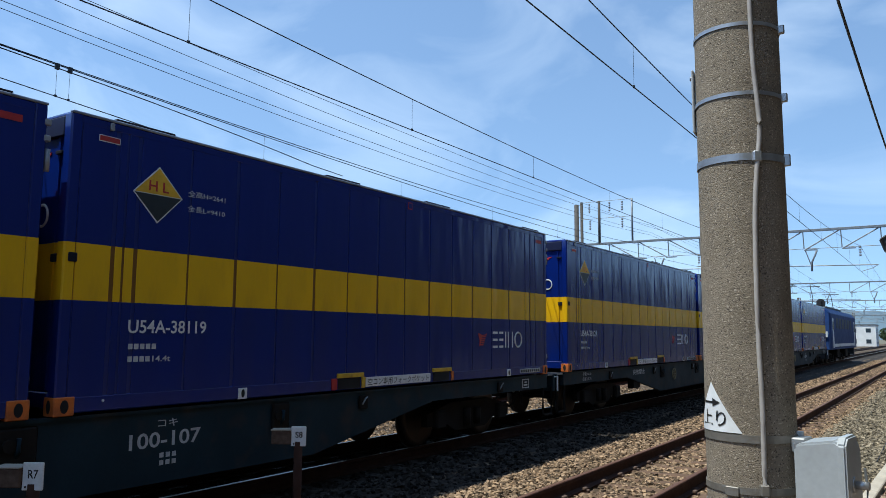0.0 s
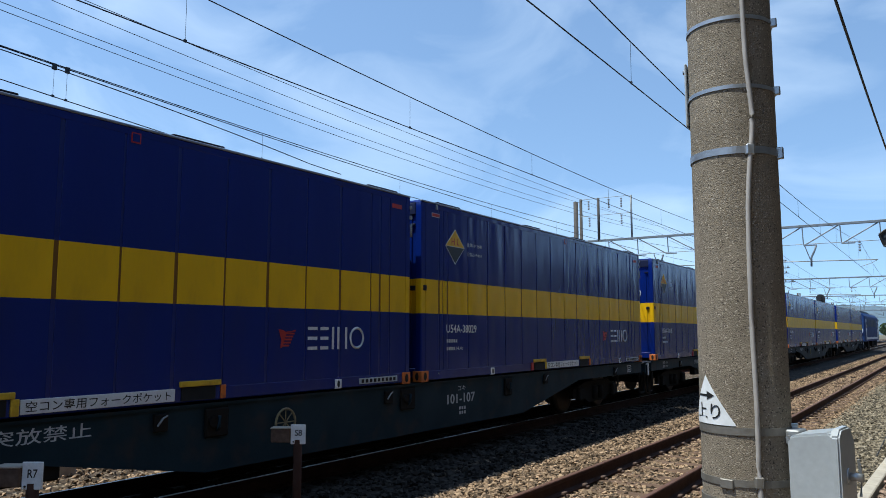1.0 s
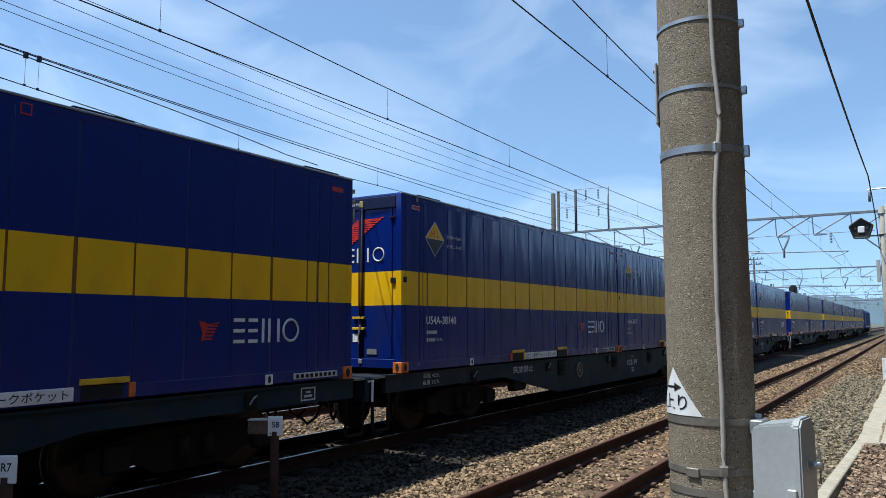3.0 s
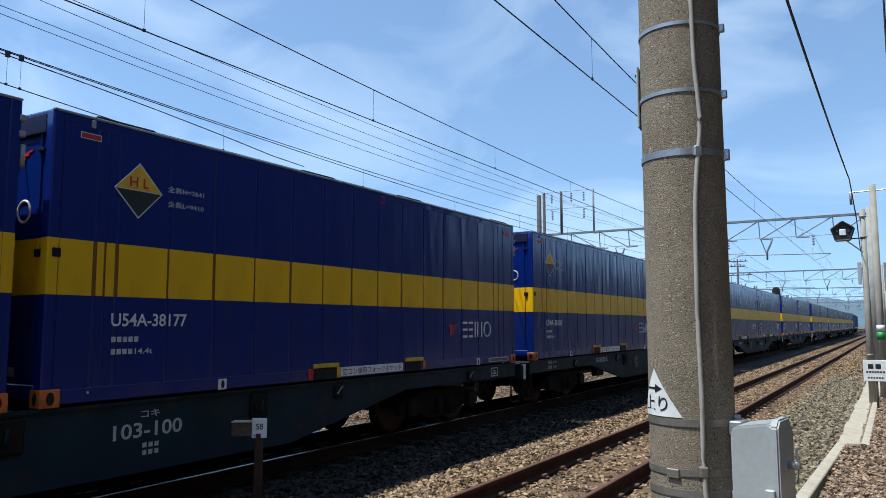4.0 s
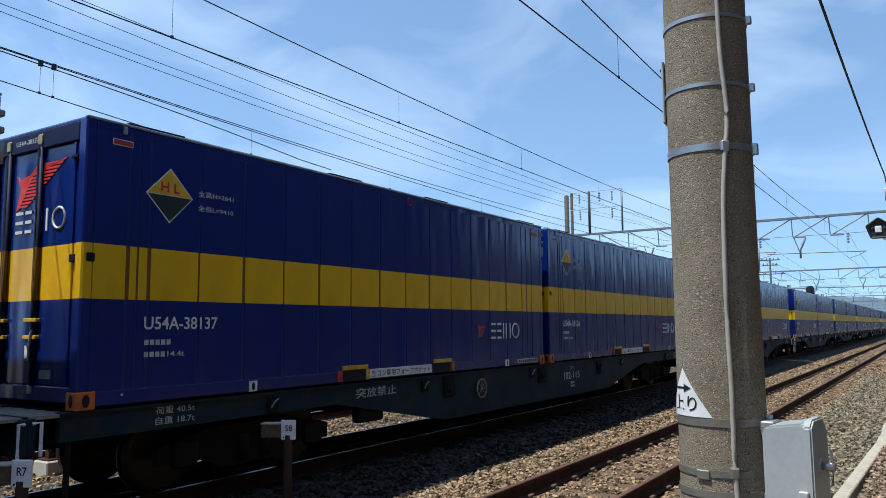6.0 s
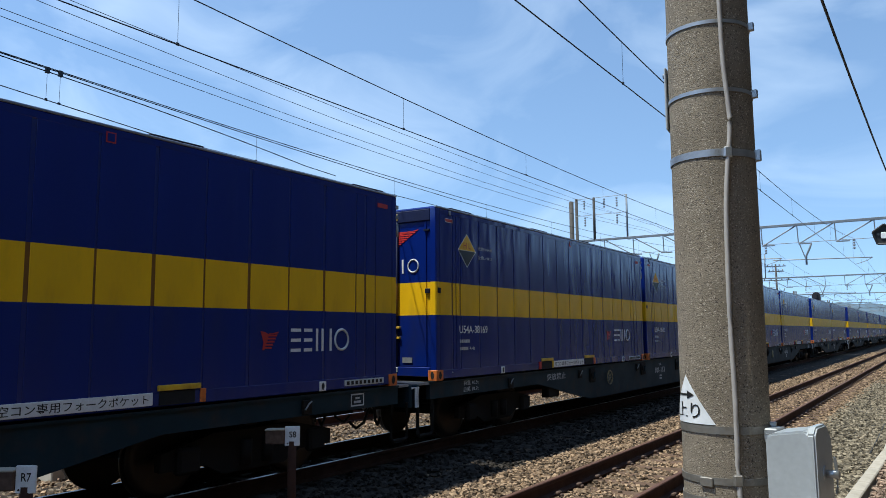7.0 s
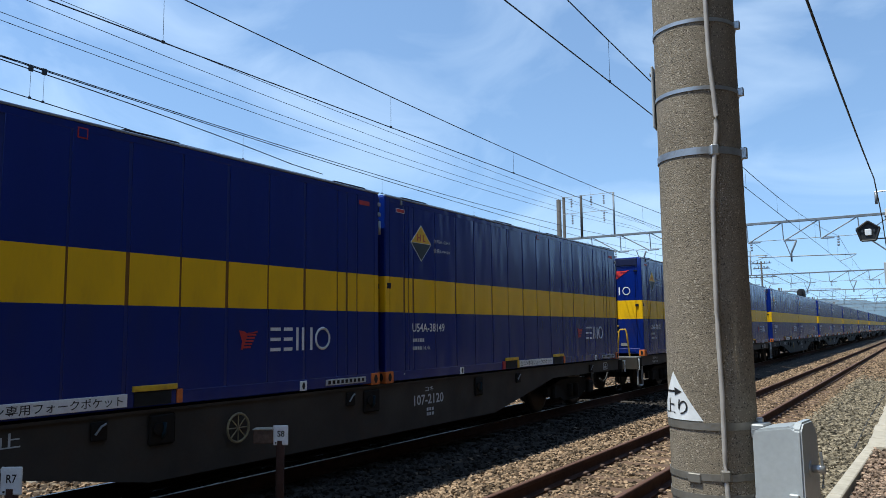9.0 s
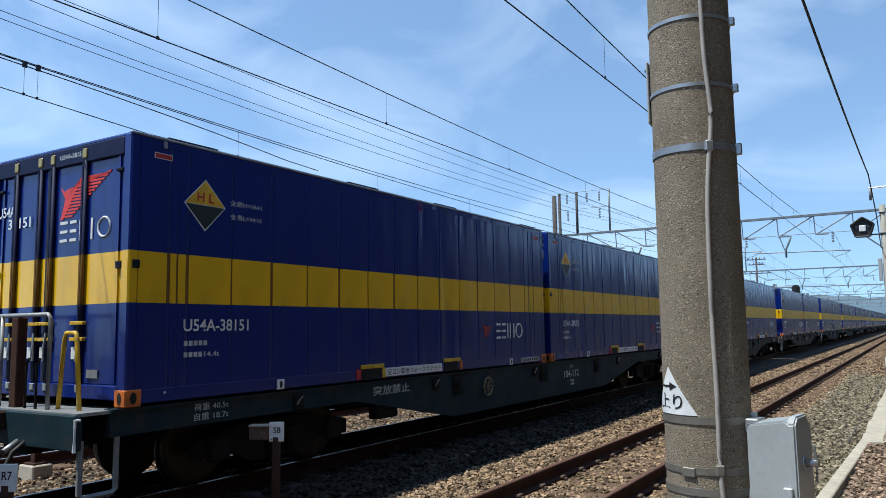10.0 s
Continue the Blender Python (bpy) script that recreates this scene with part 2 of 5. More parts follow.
M["hill"] = material("far_hill", (0.11, 0.165, 0.21), (0.09, 0.14, 0.175), rough=1.0, scale=0.01, fine=0.05, bump=0)
M["wallwhite"] = material("white_render", (0.72, 0.72, 0.70), (0.64, 0.64, 0.62), rough=0.8, scale=1.0)
M["wallbeige"] = material("beige_siding", (0.42, 0.37, 0.29), (0.37, 0.33, 0.26), rough=0.8, scale=1.0)
M["roofgrey"] = material("grey_roof", (0.10, 0.105, 0.115), (0.08, 0.085, 0.09), rough=0.7, scale=2)
M["glass"] = material("dark_glass", (0.02, 0.03, 0.04), rough=0.12, scale=3, bump=0)
M["locoblue"] = material("loco_blue", (0.010, 0.040, 0.15), (0.008, 0.032, 0.12), rough=0.65, scale=2, gloss=0.2)
M["lococream"] = material("loco_white", (0.70, 0.73, 0.75), (0.6, 0.63, 0.65), rough=0.45, scale=2)
M["locogrey"] = material("loco_grey", (0.06, 0.068, 0.08), rough=0.65, scale=2, gloss=0.2)
# for the two added walls out of view that hold back sky light
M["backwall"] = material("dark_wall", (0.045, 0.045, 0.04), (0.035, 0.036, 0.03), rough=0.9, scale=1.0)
M["farwall"] = material("low_block_wall", (0.11, 0.115, 0.095), (0.08, 0.085, 0.07), rough=0.9, scale=1.0)
M["green"] = material("green_label", (0.03, 0.30, 0.06), rough=0.5, scale=10, bump=0)


# ---------------------------------------------------------------- mesh helpers
def box(bm, x0, x1, y0, y1, z0, z1, bevel=0.0):
    v = [bm.verts.new(p) for p in ((x0, y0, z0), (x1, y0, z0), (x1, y1, z0), (x0, y1, z0), (x0, y0, z1), (x1, y0, z1), (x1, y1, z1), (x0, y1, z1))]
    f = [bm.faces.new([v[i] for i in q]) for q in ((3, 2, 1, 0), (4, 5, 6, 7), (0, 1, 5, 4), (1, 2, 6, 5), (2, 3, 7, 6), (3, 0, 4, 7))]
    if bevel:
        e = list({e for q in f for e in q.edges})
        bmesh.ops.bevel(bm, geom=e, offset=bevel, segments=1, affect="EDGES")
    return v


def bm_box(x0, x1, y0, y1, z0, z1, bevel=0.0):
    bm = bmesh.new()
    box(bm, x0, x1, y0, y1, z0, z1, bevel)
    return bm


def tube(bm, pts, r, seg=8, caps=True):
    """A round bar along points; r: one radius or one for each point."""
    pts = [Vector(p) for p in pts]
    rs = r if isinstance(r, (list, tuple)) else [r] * len(pts)
    rings = []
    for i, p in enumerate(pts):
        d = (pts[min(i + 1, len(pts) - 1)] - pts[max(i - 1, 0)]).normalized()
        side = d.cross(Vector((0, 0, 1)))
        side = side.normalized() if side.length > 1e-3 else Vector((1, 0, 0))
        up = side.cross(d)
        rings.append([bm.verts.new(p + rs[i] * (math.cos(a) * side + math.sin(a) * up)) for a in (2 * math.pi * k / seg for k in range(seg))])
    for a, b in zip(rings, rings[1:]):
        for k in range(seg):
            bm.faces.new((a[k], a[(k + 1) % seg], b[(k + 1) % seg], b[k])).smooth = seg > 6
    if caps:
        bm.faces.new(rings[0])
        bm.faces.new(rings[-1])
    bmesh.ops.recalc_face_normals(bm, faces=bm.faces[:])
    return bm


def bm_tube(pts, r, seg=8):
    return tube(bmesh.new(), pts, r, seg)


def prism(bm, outline, axis, lo, hi):
    """An outline in the plane across axis, drawn out from lo to hi along it."""
    def at(p, h):
        return {"x": (h, p[0], p[1]), "y": (p[0], h, p[1]), "z": (p[0], p[1], h)}[axis]
    a = [bm.verts.new(at(p, lo)) for p in outline]
    b = [bm.verts.new(at(p, hi)) for p in outline]
    bm.faces.new(a)
    bm.faces.new(b[::-1])
    for i in range(len(a)):
        j = (i + 1) % len(a)
        bm.faces.new((a[i], a[j], b[j], b[i]))
    bmesh.ops.recalc_face_normals(bm, faces=bm.faces[:])
    return bm


def bm_prism(outline, axis, lo, hi):
    return prism(bmesh.new(), outline, axis, lo, hi)


def ring(bm, centre, axis, radius, thick, seg=20, sub=6):
    c = Vector(centre)
    u, w = {"x": (Vector((0, 1, 0)), Vector((0, 0, 1))), "y": (Vector((1, 0, 0)), Vector((0, 0, 1))), "z": (Vector((1, 0, 0)), Vector((0, 1, 0)))}[axis]
    n = u.cross(w)
    rows = []
    for i in range(seg):
        a = 2 * math.pi * i / seg
        d = math.cos(a) * u + math.sin(a) * w
        rows.append([bm.verts.new(c + d * (radius + thick * math.cos(b)) + n * thick * math.sin(b)) for b in (2 * math.pi * k / sub for k in range(sub))])
    for i in range(seg):
        for k in range(sub):
            bm.faces.new((rows[i][k], rows[(i + 1) % seg][k], rows[(i + 1) % seg][(k + 1) % sub], rows[i][(k + 1) % sub])).smooth = True
    bmesh.ops.recalc_face_normals(bm, faces=bm.faces[:])
    return bm


def mesh_of(name, bm, mat):
    me = bpy.data.meshes.new(name)
    bm.to_mesh(me)
    bm.free()
    me.materials.append(mat)
    return me


def part(name, bm, mat, parent=None, label="", at=None):
    """One mesh object under a thing or a part; bm may be a ready mesh."""
    me = bm if isinstance(bm, bpy.types.Mesh) else mesh_of(name, bm, mat)
    ob = new(name, me)
    ob.parent = parent
    if at is not None:
        ob.matrix_basis = at if isinstance(at, Matrix) else Matrix.Translation(at)
    return tagged(ob, label)


def thing(name, label, category, group="", kind="", at=None):
    ob = new(name)
    ob.empty_display_size = 0.2
    if at is not None:
        ob.matrix_basis = at if isinstance(at, Matrix) else Matrix.Translation(at)
    return tagged(ob, label, category, group, kind)


TEXTS = {}


def text_mesh(body, height, mat, width=None, squeeze=None):
    """Lettering as a flat mesh, its lower left corner at 0, 0; width: its whole width."""
    key = (body, height, mat.name, width)
    if key in TEXTS:
        return TEXTS[key]
    c = bpy.data.curves.new("lettering", "FONT")
    c.body = body
    c.resolution_u = 3
    c.offset = 0.016 if body.isascii() else 0.006
    ob = new("lettering", c)
    bpy.context.view_layer.update()
    me = bpy.data.meshes.new_from_object(ob.evaluated_get(bpy.context.evaluated_depsgraph_get()))
    bpy.data.objects.remove(ob)
    co = np.empty(len(me.vertices) * 3)
    me.vertices.foreach_get("co", co)
    co = co.reshape(-1, 3)
    lo, hi = co.min(0), co.max(0)
    sy = height / (hi[1] - lo[1])
    sx = width / (hi[0] - lo[0]) if width else sy
    co = (co - lo) * (sx, sy, 1)
    me.vertices.foreach_set("co", co.ravel())
    me.update()
    me.materials.clear()
    me.materials.append(mat)
    TEXTS[key] = me
    return me


def facing_x(x, y, z):
    """Writing on a side that faces +x, read along +y."""
    return Matrix(((0, 0, 1, x), (1, 0, 0, y), (0, 1, 0, z), (0, 0, 0, 1)))


def facing_back(x, y, z):
    """Writing on a face that faces -y, read along +x."""
    return Matrix(((1, 0, 0, x), (0, 0, -1, y), (0, 1, 0, z), (0, 0, 0, 1)))


# ---------------------------------------------------------------- ground and tracks
def build_ground():
    bm = bmesh.new()
    v = [bm.verts.new(p) for p in ((-900, -400, -0.62), (900, -400, -0.62), (900, 2600, -0.62), (-900, 2600, -0.62))]
    bm.faces.new(v)
    tagged(part("ground", bm, M["ground"]), "bare earth ground reaching the horizon", "ground", kind="structure")


def strip(name, profile, y0, y1, mat, label, rough=0.012, step=0.35, far=60.0):
    """A strip of uneven ground along the tracks with a cross profile of (x, z)."""
    xs = []
    for (xa, za), (xb, zb) in zip(profile, profile[1:]):
        k = max(1, int((xb - xa) / 0.3))
        xs += [(xa + (xb - xa) * i / k, za + (zb - za) * i / k) for i in range(k)]
    xs.append(profile[-1])
    ys, y = [], y0
    while y < y1:
        ys.append(y)
        y += step if y < far else step * 12
    ys.append(y1)
    verts = [(x, y, z + rough * 2 * noise.noise((x * 1.7, y * 1.7, 3.0)) + rough * noise.noise((x * 5, y * 5, 0))) for y in ys for x, z in xs]
    w = len(xs)
    faces = [(j * w + i, j * w + i + 1, (j + 1) * w + i + 1, (j + 1) * w + i) for j in range(len(ys) - 1) for i in range(w - 1)]
    me = bpy.data.meshes.new(name)
    me.from_pydata(verts, [], faces)
    me.materials.append(mat)
    return tagged(new(name, me), label, "ground", kind="structure")


BED = [(-13.0, -0.6), (-12.0, -0.42), (-6.2, -0.36), (-5.4, -0.21), (-2.2, -0.21), (-1.9, -0.27), (-1.6, -0.21), (1.55, -0.21), (1.95, -0.27), (2.5, -0.235), (2.95, -0.215), (3.35, -0.215), (3.7, -0.208), (4.7, -0.208), (5.1, -0.215),
       (5.5, -0.225), (6.05, -0.30), (6.45, -0.33), (6.75, -0.33)]


def bed_height(x):
    for (xa, za), (xb, zb) in zip(BED, BED[1:]):
        if xa <= x <= xb:
            return za + (zb - za) * (x - xa) / (xb - xa)
    return -0.3


RAIL = [(-0.072, -0.174), (0.072, -0.174), (0.072, -0.162), (0.012, -0.140), (0.009, -0.052), (0.034, -0.038), (0.034, -0.004), (0.028, 0.0),
        (-0.028, 0.0), (-0.034, -0.004), (-0.034, -0.038), (-0.009, -0.052), (-0.012, -0.140), (-0.072, -0.162)]


def build_track(name, x, y0, y1, label, head):
    root = thing(name, label, "railway track", kind="structure", at=(x, 0, 0))
    for side in (-0.578, 0.578):
        rail = part("rail", bm_prism([(px + side, pz) for px, pz in RAIL], "y", y0, y1), M["rail"], root)
        bm = bmesh.new()
        box(bm, side - 0.024, side + 0.024, y0, y1, -0.002, 0.0025)
        part("rail_head", bm, head, rail, "worn running surface")
    return root


build_ground()
# dark strip that draws the shade below the train onto the bed
tagged(strip("ballast_bed_dusty", [(-1.35, -0.203), (1.5, -0.203), (1.92, -0.262), (2.25, -0.240)], -14, 420, M["shadebed"], "ballast under the train, its colour darkened for the train's shade"), category="ballast")
tagged(strip("ballast_bed", BED, -14, 420, M["ballastbed"], "brown crushed-stone ballast under the tracks"), category="ballast")
strip("gravel_path", [(6.72, -0.24), (7.2, -0.215), (9.5, -0.21), (30, -0.25)], -14, 420, M["path"], "reddish gravel path beside the tracks", rough=0.008)
track_train = build_track("track_1", 0.0, -14, 420, "railway track with polished rails under the train", M["shinyrail"])
track_near = build_track("track_2", 4.19, -14, 420, "empty railway track with rusty rails", M["railtop"])
track_back = build_track("track_3", -3.8, -14, 420, "railway track behind the train", M["shinyrail"])


# ---------------------------------------------------------------- container
NUMBERS = ("38164 38112 38131 38124 38119 38185 38029 38051 38023 38146 38127 38140 38145 38108 38177 38171 38043 38159 38126 38137 "
           "38102 38169 38069 38153 38064 38182 38149 38156 38075 38151 38161 38188").split()
RIBS = [0.46, 0.565, 0.69] + [1.28 + 0.605 * i for i in range(13)] + [8.73, 8.94]
C_LEN, C_HALF, C_H = 9.41, 1.245, 2.641


def casting_mesh():
    bm = bm_box(-0.081, 0.081, -0.092, 0.092, 0, 0.16, 0.008)
    return mesh_of("corner_casting", bm, M["orange"])


def hole_mesh(w, h, axis):
    """A flat dark oval; its black stands for the shade inside a slot."""
    pts = []
    for i in range(12):
        a = 2 * math.pi * i / 12
        pts.append((w / 2 * math.cos(a), h / 2 * math.sin(a) * (1.15 if abs(math.sin(a)) > 0.8 else 1)))
    return mesh_of("slot", bm_prism(pts, axis, -0.003, 0.003), M["hole"])


def build_container():
    root = thing("container", "dark blue freight container with a yellow stripe on a wagon", "container", "containers on the train")
    P = M["container"]
    # inner walls, roof, floor
    part("front_wall", bm_box(-1.2, 1.2, 9.33, 9.39, 0.1, 2.56), P, root)
    for s in (-1, 1):
        part("side_wall", bm_box(*sorted((s * 1.165, s * 1.234)), 0.10, 9.33, 0.12, 2.56), M["groove"], root, "joints between the panels, with groove shade browned into the stripe")
        rail = bm_box(*sorted((s * 1.10, s * 1.243)), 0.10, 9.31, 2.53, 2.615, 0.012)
        part("top_rail", rail, P, root)
        trim = bm_box(*sorted((s * 1.205, s * 1.250)), 0.0, 9.41, 2.612, 2.636, 0.006)
        part("roof_trim", trim, M["rooftrim"], root, "pale metal roof edge")
        part("bottom_rail", bm_box(*sorted((s * 1.08, s * 1.243)), 0.17, 9.24, 0.02, 0.16, 0.01), P, root)
        for y in (0.0, 9.30):
            part("corner_post", bm_box(*sorted((s * 1.125, s * C_HALF)), y, y + 0.11, 0.10, 2.62, 0.015), P, root)
    part("floor", bm_box(-1.1, 1.1, 0.1, 9.3, 0.05, 0.13), M["under"], root)
    part("roof", bm_box(-1.21, 1.21, 0.02, 9.39, 2.59, 2.641, 0.02), P, root)
    lug = mesh_of("roof_plate", bm_box(-0.12, 0.0, -0.32, 0.32, 0.0, 0.022, 0.006), M["rod"])
    for y in (0.75, 3.6, 5.75, 8.8):
        part("roof_plate", lug, None, root, "dark flat roof fitting", at=(1.235, y, 2.637))
        part("roof_plate", lug, None, root, "dark flat roof fitting", at=(-1.10, y, 2.637))
    # panels between the grooves; the grooves alternate in width
    edges = [0.11] + RIBS + [9.30]
    meshes = {}
    for i, (a, b) in enumerate(zip(edges, edges[1:])):
        ga = 0.0 if i == 0 else (0.021 if i % 2 else 0.012)
        gb = 0.0 if i == len(edges) - 2 else (0.012 if i % 2 else 0.021)
        w = round(b - a - ga - gb, 3)
        if w not in meshes:
            meshes[w] = mesh_of("side_panel", bm_box(1.165, 1.241, 0.0, w, 0.15, 2.545, 0.004), P)
        part("side_panel", meshes[w], None, root, at=(0, a + ga, 0))
    # rear doors with locking bars
    part("door_header", bm_box(-1.13, 1.13, 0.0, 0.09, 2.42, 2.60, 0.01), M["rodstripe"], root, "dark door header")
    part("door_sill", bm_box(-1.13, 1.13, 0.0, 0.09, 0.06, 0.20, 0.01), P, root)
    for s in (-1, 1):
        x0, x1 = (-1.12, -0.19) if s < 0 else (-0.15, 1.12)
        door = part("door", bm_box(x0, x1, 0.035, 0.085, 0.20, 2.44, 0.008), P, root)
        for x in ((-0.75, -0.29) if s < 0 else (-0.06, 0.50)):
            rod = part("lock_bar", bm_tube([(x, 0.012, 0.10), (x, 0.012, 2.54)], 0.021, 8), M["rodstripe"], door)
            part("channel", bm_box(x - 0.055, x - 0.03, 0.0, 0.034, 0.22, 2.42), M["rodstripe"], door)
            part("bracket", bm_box(x - 0.035, x + 0.035, -0.015, 0.03, 2.46, 2.56, 0.006), M["brass"], door, "brass bar keeper")
            part("bracket", bm_box(x - 0.035, x + 0.035, -0.012, 0.03, 0.12, 0.19, 0.006), M["dullgalv"], door, "steel bar keeper")
            for z in (0.62, 0.78):
                part("handle_catch", bm_box(x - 0.16, x + 0.06, -0.008, 0.034, z, z + 0.035, 0.004), M["yellow"], door, "yellow handle catch")
            part("lock_handle", bm_tube([(x, -0.01, 0.70), (x - s * 0.02, -0.02, 0.55), (x - s * 0.02, -0.02, 0.42)], 0.012, 6), M["galv"], door, "steel handle")
            part("notice", bm_box(x - 0.17, x - 0.055, 0.026, 0.033, 0.44, 0.56), M["white"], door, "white notice plate")
        part("hinge_channel", bm_box(*sorted((s * 1.02, s * 1.05)), 0.02, 0.034, 0.22, 2.42), P, door)
        part("latch_box", bm_box(*sorted((s * 1.04, s * 1.13)), -0.004, 0.03, 1.31, 1.38, 0.006), M["rod"], root, "black latch hook")
        part("latch_box", bm_box(*sorted((s * 1.02, s * 1.12)), -0.006, 0.03, 2.26, 2.29, 0.004), M["rod"], root, "black hook")
    part("side_hook", bm_box(1.238, 1.256, 0.04, 0.12, 1.31, 1.39, 0.006), M["rod"], root, "black latch hook")
    part("maker_plate", bm_box(0.60, 0.78, 0.022, 0.033, 0.26, 0.34), M["dullgalv"], root, "small metal plate")
    part("door_gasket", bm_box(-0.19, -0.15, 0.03, 0.06, 0.2, 2.44), M["black"], root)
    # castings
    cast, slot_x, slot_y = casting_mesh(), hole_mesh(0.075, 0.10, "x"), hole_mesh(0.06, 0.10, "y")
    for s in (-1, 1):
        for y in (0.085, C_LEN - 0.085):
            c = part("corner_casting", cast, None, root, "orange corner casting", at=(s * (C_HALF - 0.072), y, 0.0))
            part("slot", slot_x, None, c, at=(s * 0.081, 0, 0.08))
            part("slot", slot_y, None, c, at=(0, -0.092 if y < 1 else 0.092, 0.08))
    # fork pockets under their yellow plates, and fittings along the bottom rail
    for y in (3.55, 5.62):
        part("fork_pocket", bm_box(1.10, 1.252, y, y + 0.42, 0.035, 0.165, 0.004), M["hole"], root, "dark fork pocket")
        part("pocket_plate", bm_box(1.20, 1.266, y - 0.02, y + 0.48, 0.170, 0.225, 0.006), M["yellow"], root, "yellow pocket edge plate")
    for y, mat in ((3.43, "red"), (4.0, "yellow"), (6.10, "orange")):
        part("pocket_end", bm_box(1.10, 1.258, y, y + 0.07 if y != 3.43 else y + 0.10, 0.03, 0.168, 0.006), M[mat], root, {"red": "red pocket end", "yellow": "yellow pocket end", "orange": "orange pocket end"}[mat])
    plate = part("pocket_sign", bm_box(1.10, 1.252, 4.08, 5.55, 0.04, 0.160, 0.004), M["white"], root, "long white notice plate")
    part("lettering", text_mesh("空コン専用フォークポケット", 0.088, M["black"], 1.38), None, plate, "black lettering", at=facing_x(1.2535, 4.12, 0.056))
    for y in (2.04, 7.92):
        sq = part("clamp_plate", bm_box(1.19, 1.250, y - 0.06, y + 0.06, 0.02, 0.135, 0.004), M["white"], root, "white plate with a slot")
        part("slot", hole_mesh(0.045, 0.075, "x"), None, sq, at=(1.251, y, 0.078))
    part("data_plate", bm_box(1.19, 1.250, 8.32, 9.12, 0.05, 0.125, 0.004), M["dullletter"], root, "long pale data plate")
    bars = bmesh.new()
    for k in range(9):
        box(bars, 1.2505, 1.2525, 8.36 + k * 0.083, 8.41 + k * 0.083, 0.065, 0.110)
    part("plate_writing", bars, M["under"], root, "dark unreadable writing")
    # diamond sign
    X = C_HALF - 0.0015
    d, cy, cz = 0.275, 0.90, 2.02
    edge = part("diamond_sign", bm_prism([(cy - d, cz), (cy, cz - d), (cy + d, cz), (cy, cz + d)], "x", X - 0.004, X + 0.002), M["letter"], root, "diamond sign with a white edge, yellow above and dark below")
    e = d - 0.018
    part("diamond_top", bm_prism([(cy - e, cz + 0.004), (cy + e, cz + 0.004), (cy, cz + e)], "x", X, X + 0.004), M["signyellow"], edge, "yellow half")
    part("diamond_bottom", bm_prism([(cy - e, cz - 0.004), (cy, cz - e), (cy + e, cz - 0.004)], "x", X, X + 0.004), M["signdark"], edge, "dark half")
    part("lettering", text_mesh("H L", 0.10, M["red"], 0.22), None, edge, "red letters", at=facing_x(X + 0.006, cy - 0.11, cz + 0.03))
    part("lettering", text_mesh("全高H=2641", 0.065, M["dullletter"], 0.47), None, root, "white height figure", at=facing_x(X + 0.001, 1.24, 2.06))
    part("lettering", text_mesh("全長L=9410", 0.065, M["dullletter"], 0.47), None, root, "white length figure", at=facing_x(X + 0.001, 1.24, 1.91))
    # operator's small print, unreadable
    for z, w in ((0.555, 0.30), (0.44, 0.20)):
        b = bmesh.new()
        k = 0
        while k * 0.062 < w:
            box(b, X, X + 0.003, 0.66 + k * 0.062, 0.705 + k * 0.062, z, z + 0.05)
            k += 1
        part("writing", b, M["dullletter"], root, "small unreadable white writing")
    part("lettering", text_mesh("14.4t", 0.055, M["dullletter"], 0.20), None, root, "white weight figure", at=facing_x(X + 0.001, 0.92, 0.438))
    # brand mark as plain shapes
    def mark(b, y, z, h, gap, place):
        """Plain shapes in a row: two stacks of dashes, a bar, a pair of bars."""
        t = h * 0.14
        for o, ww in ((0.0, 0.60), (0.80, 0.52)):
            for q in (0.0, 0.5, 1.0):
                place(b, y + o * h, y + (o + ww) * h, z + q * (h - t), z + q * (h - t) + t)
        for o in (1.56, 1.92, 2.46):
            place(b, y + o * h, y + o * h + t, z, z + h)

    b = bmesh.new()
    on_side = lambda bm, a, c, z0, z1: box(bm, X, X + 0.003, a, c, z0, z1)
    mark(b, 7.37, 0.50, 0.27, 0, on_side)
    ring(b, (X + 0.001, 8.26, 0.635), "x", 0.125, 0.017, 18, 4)
    part("brand_mark", b, M["letter"], root, "white brand mark of plain shapes")
    wing = [(6.90, 0.74), (6.97, 0.73), (7.03, 0.70)]
    for k in range(6):
        z = 0.735 - 0.034 * k
        wing += [(7.17 - 0.020 * k, z), (7.17 - 0.020 * k, z - 0.020), (7.03 - 0.014 * k, z - 0.020), (7.03 - 0.014 * k, z - 0.034)]
    wing += [(6.93, 0.53), (6.945, 0.62)]
    part("red_mark", bm_prism(wing, "x", X, X + 0.003), M["red"], root, "faded red bird-shaped mark")
    b = bmesh.new()
    on_back = lambda bm, a, c, z0, z1: box(bm, a, c, 0.026, 0.034, z0, z1)
    mark(b, 0.06, 1.63, 0.215, 0, on_back)
    ring(b, (0.80, 0.032, 1.737), "y", 0.098, 0.013, 18, 4)
    part("brand_mark", b, M["white"], root, "white brand mark of plain shapes")
    wing = [(0.05, 2.205), (0.10, 2.155), (0.20, 2.185), (0.34, 2.195)]
    for k in range(13):
        z = 2.30 - 0.033 * k
        wing += [(0.90 - 0.052 * k, z), (0.885 - 0.052 * k, z - 0.019), (0.40 - 0.024 * k, z - 0.019), (0.40 - 0.024 * k, z - 0.033)]
    wing += [(0.06, 1.86), (0.10, 1.98), (0.13, 2.08)]
    b = bm_prism(wing, "y", 0.026, 0.034)
    part("red_mark", b, M["logored"], root, "bright red striped mark")
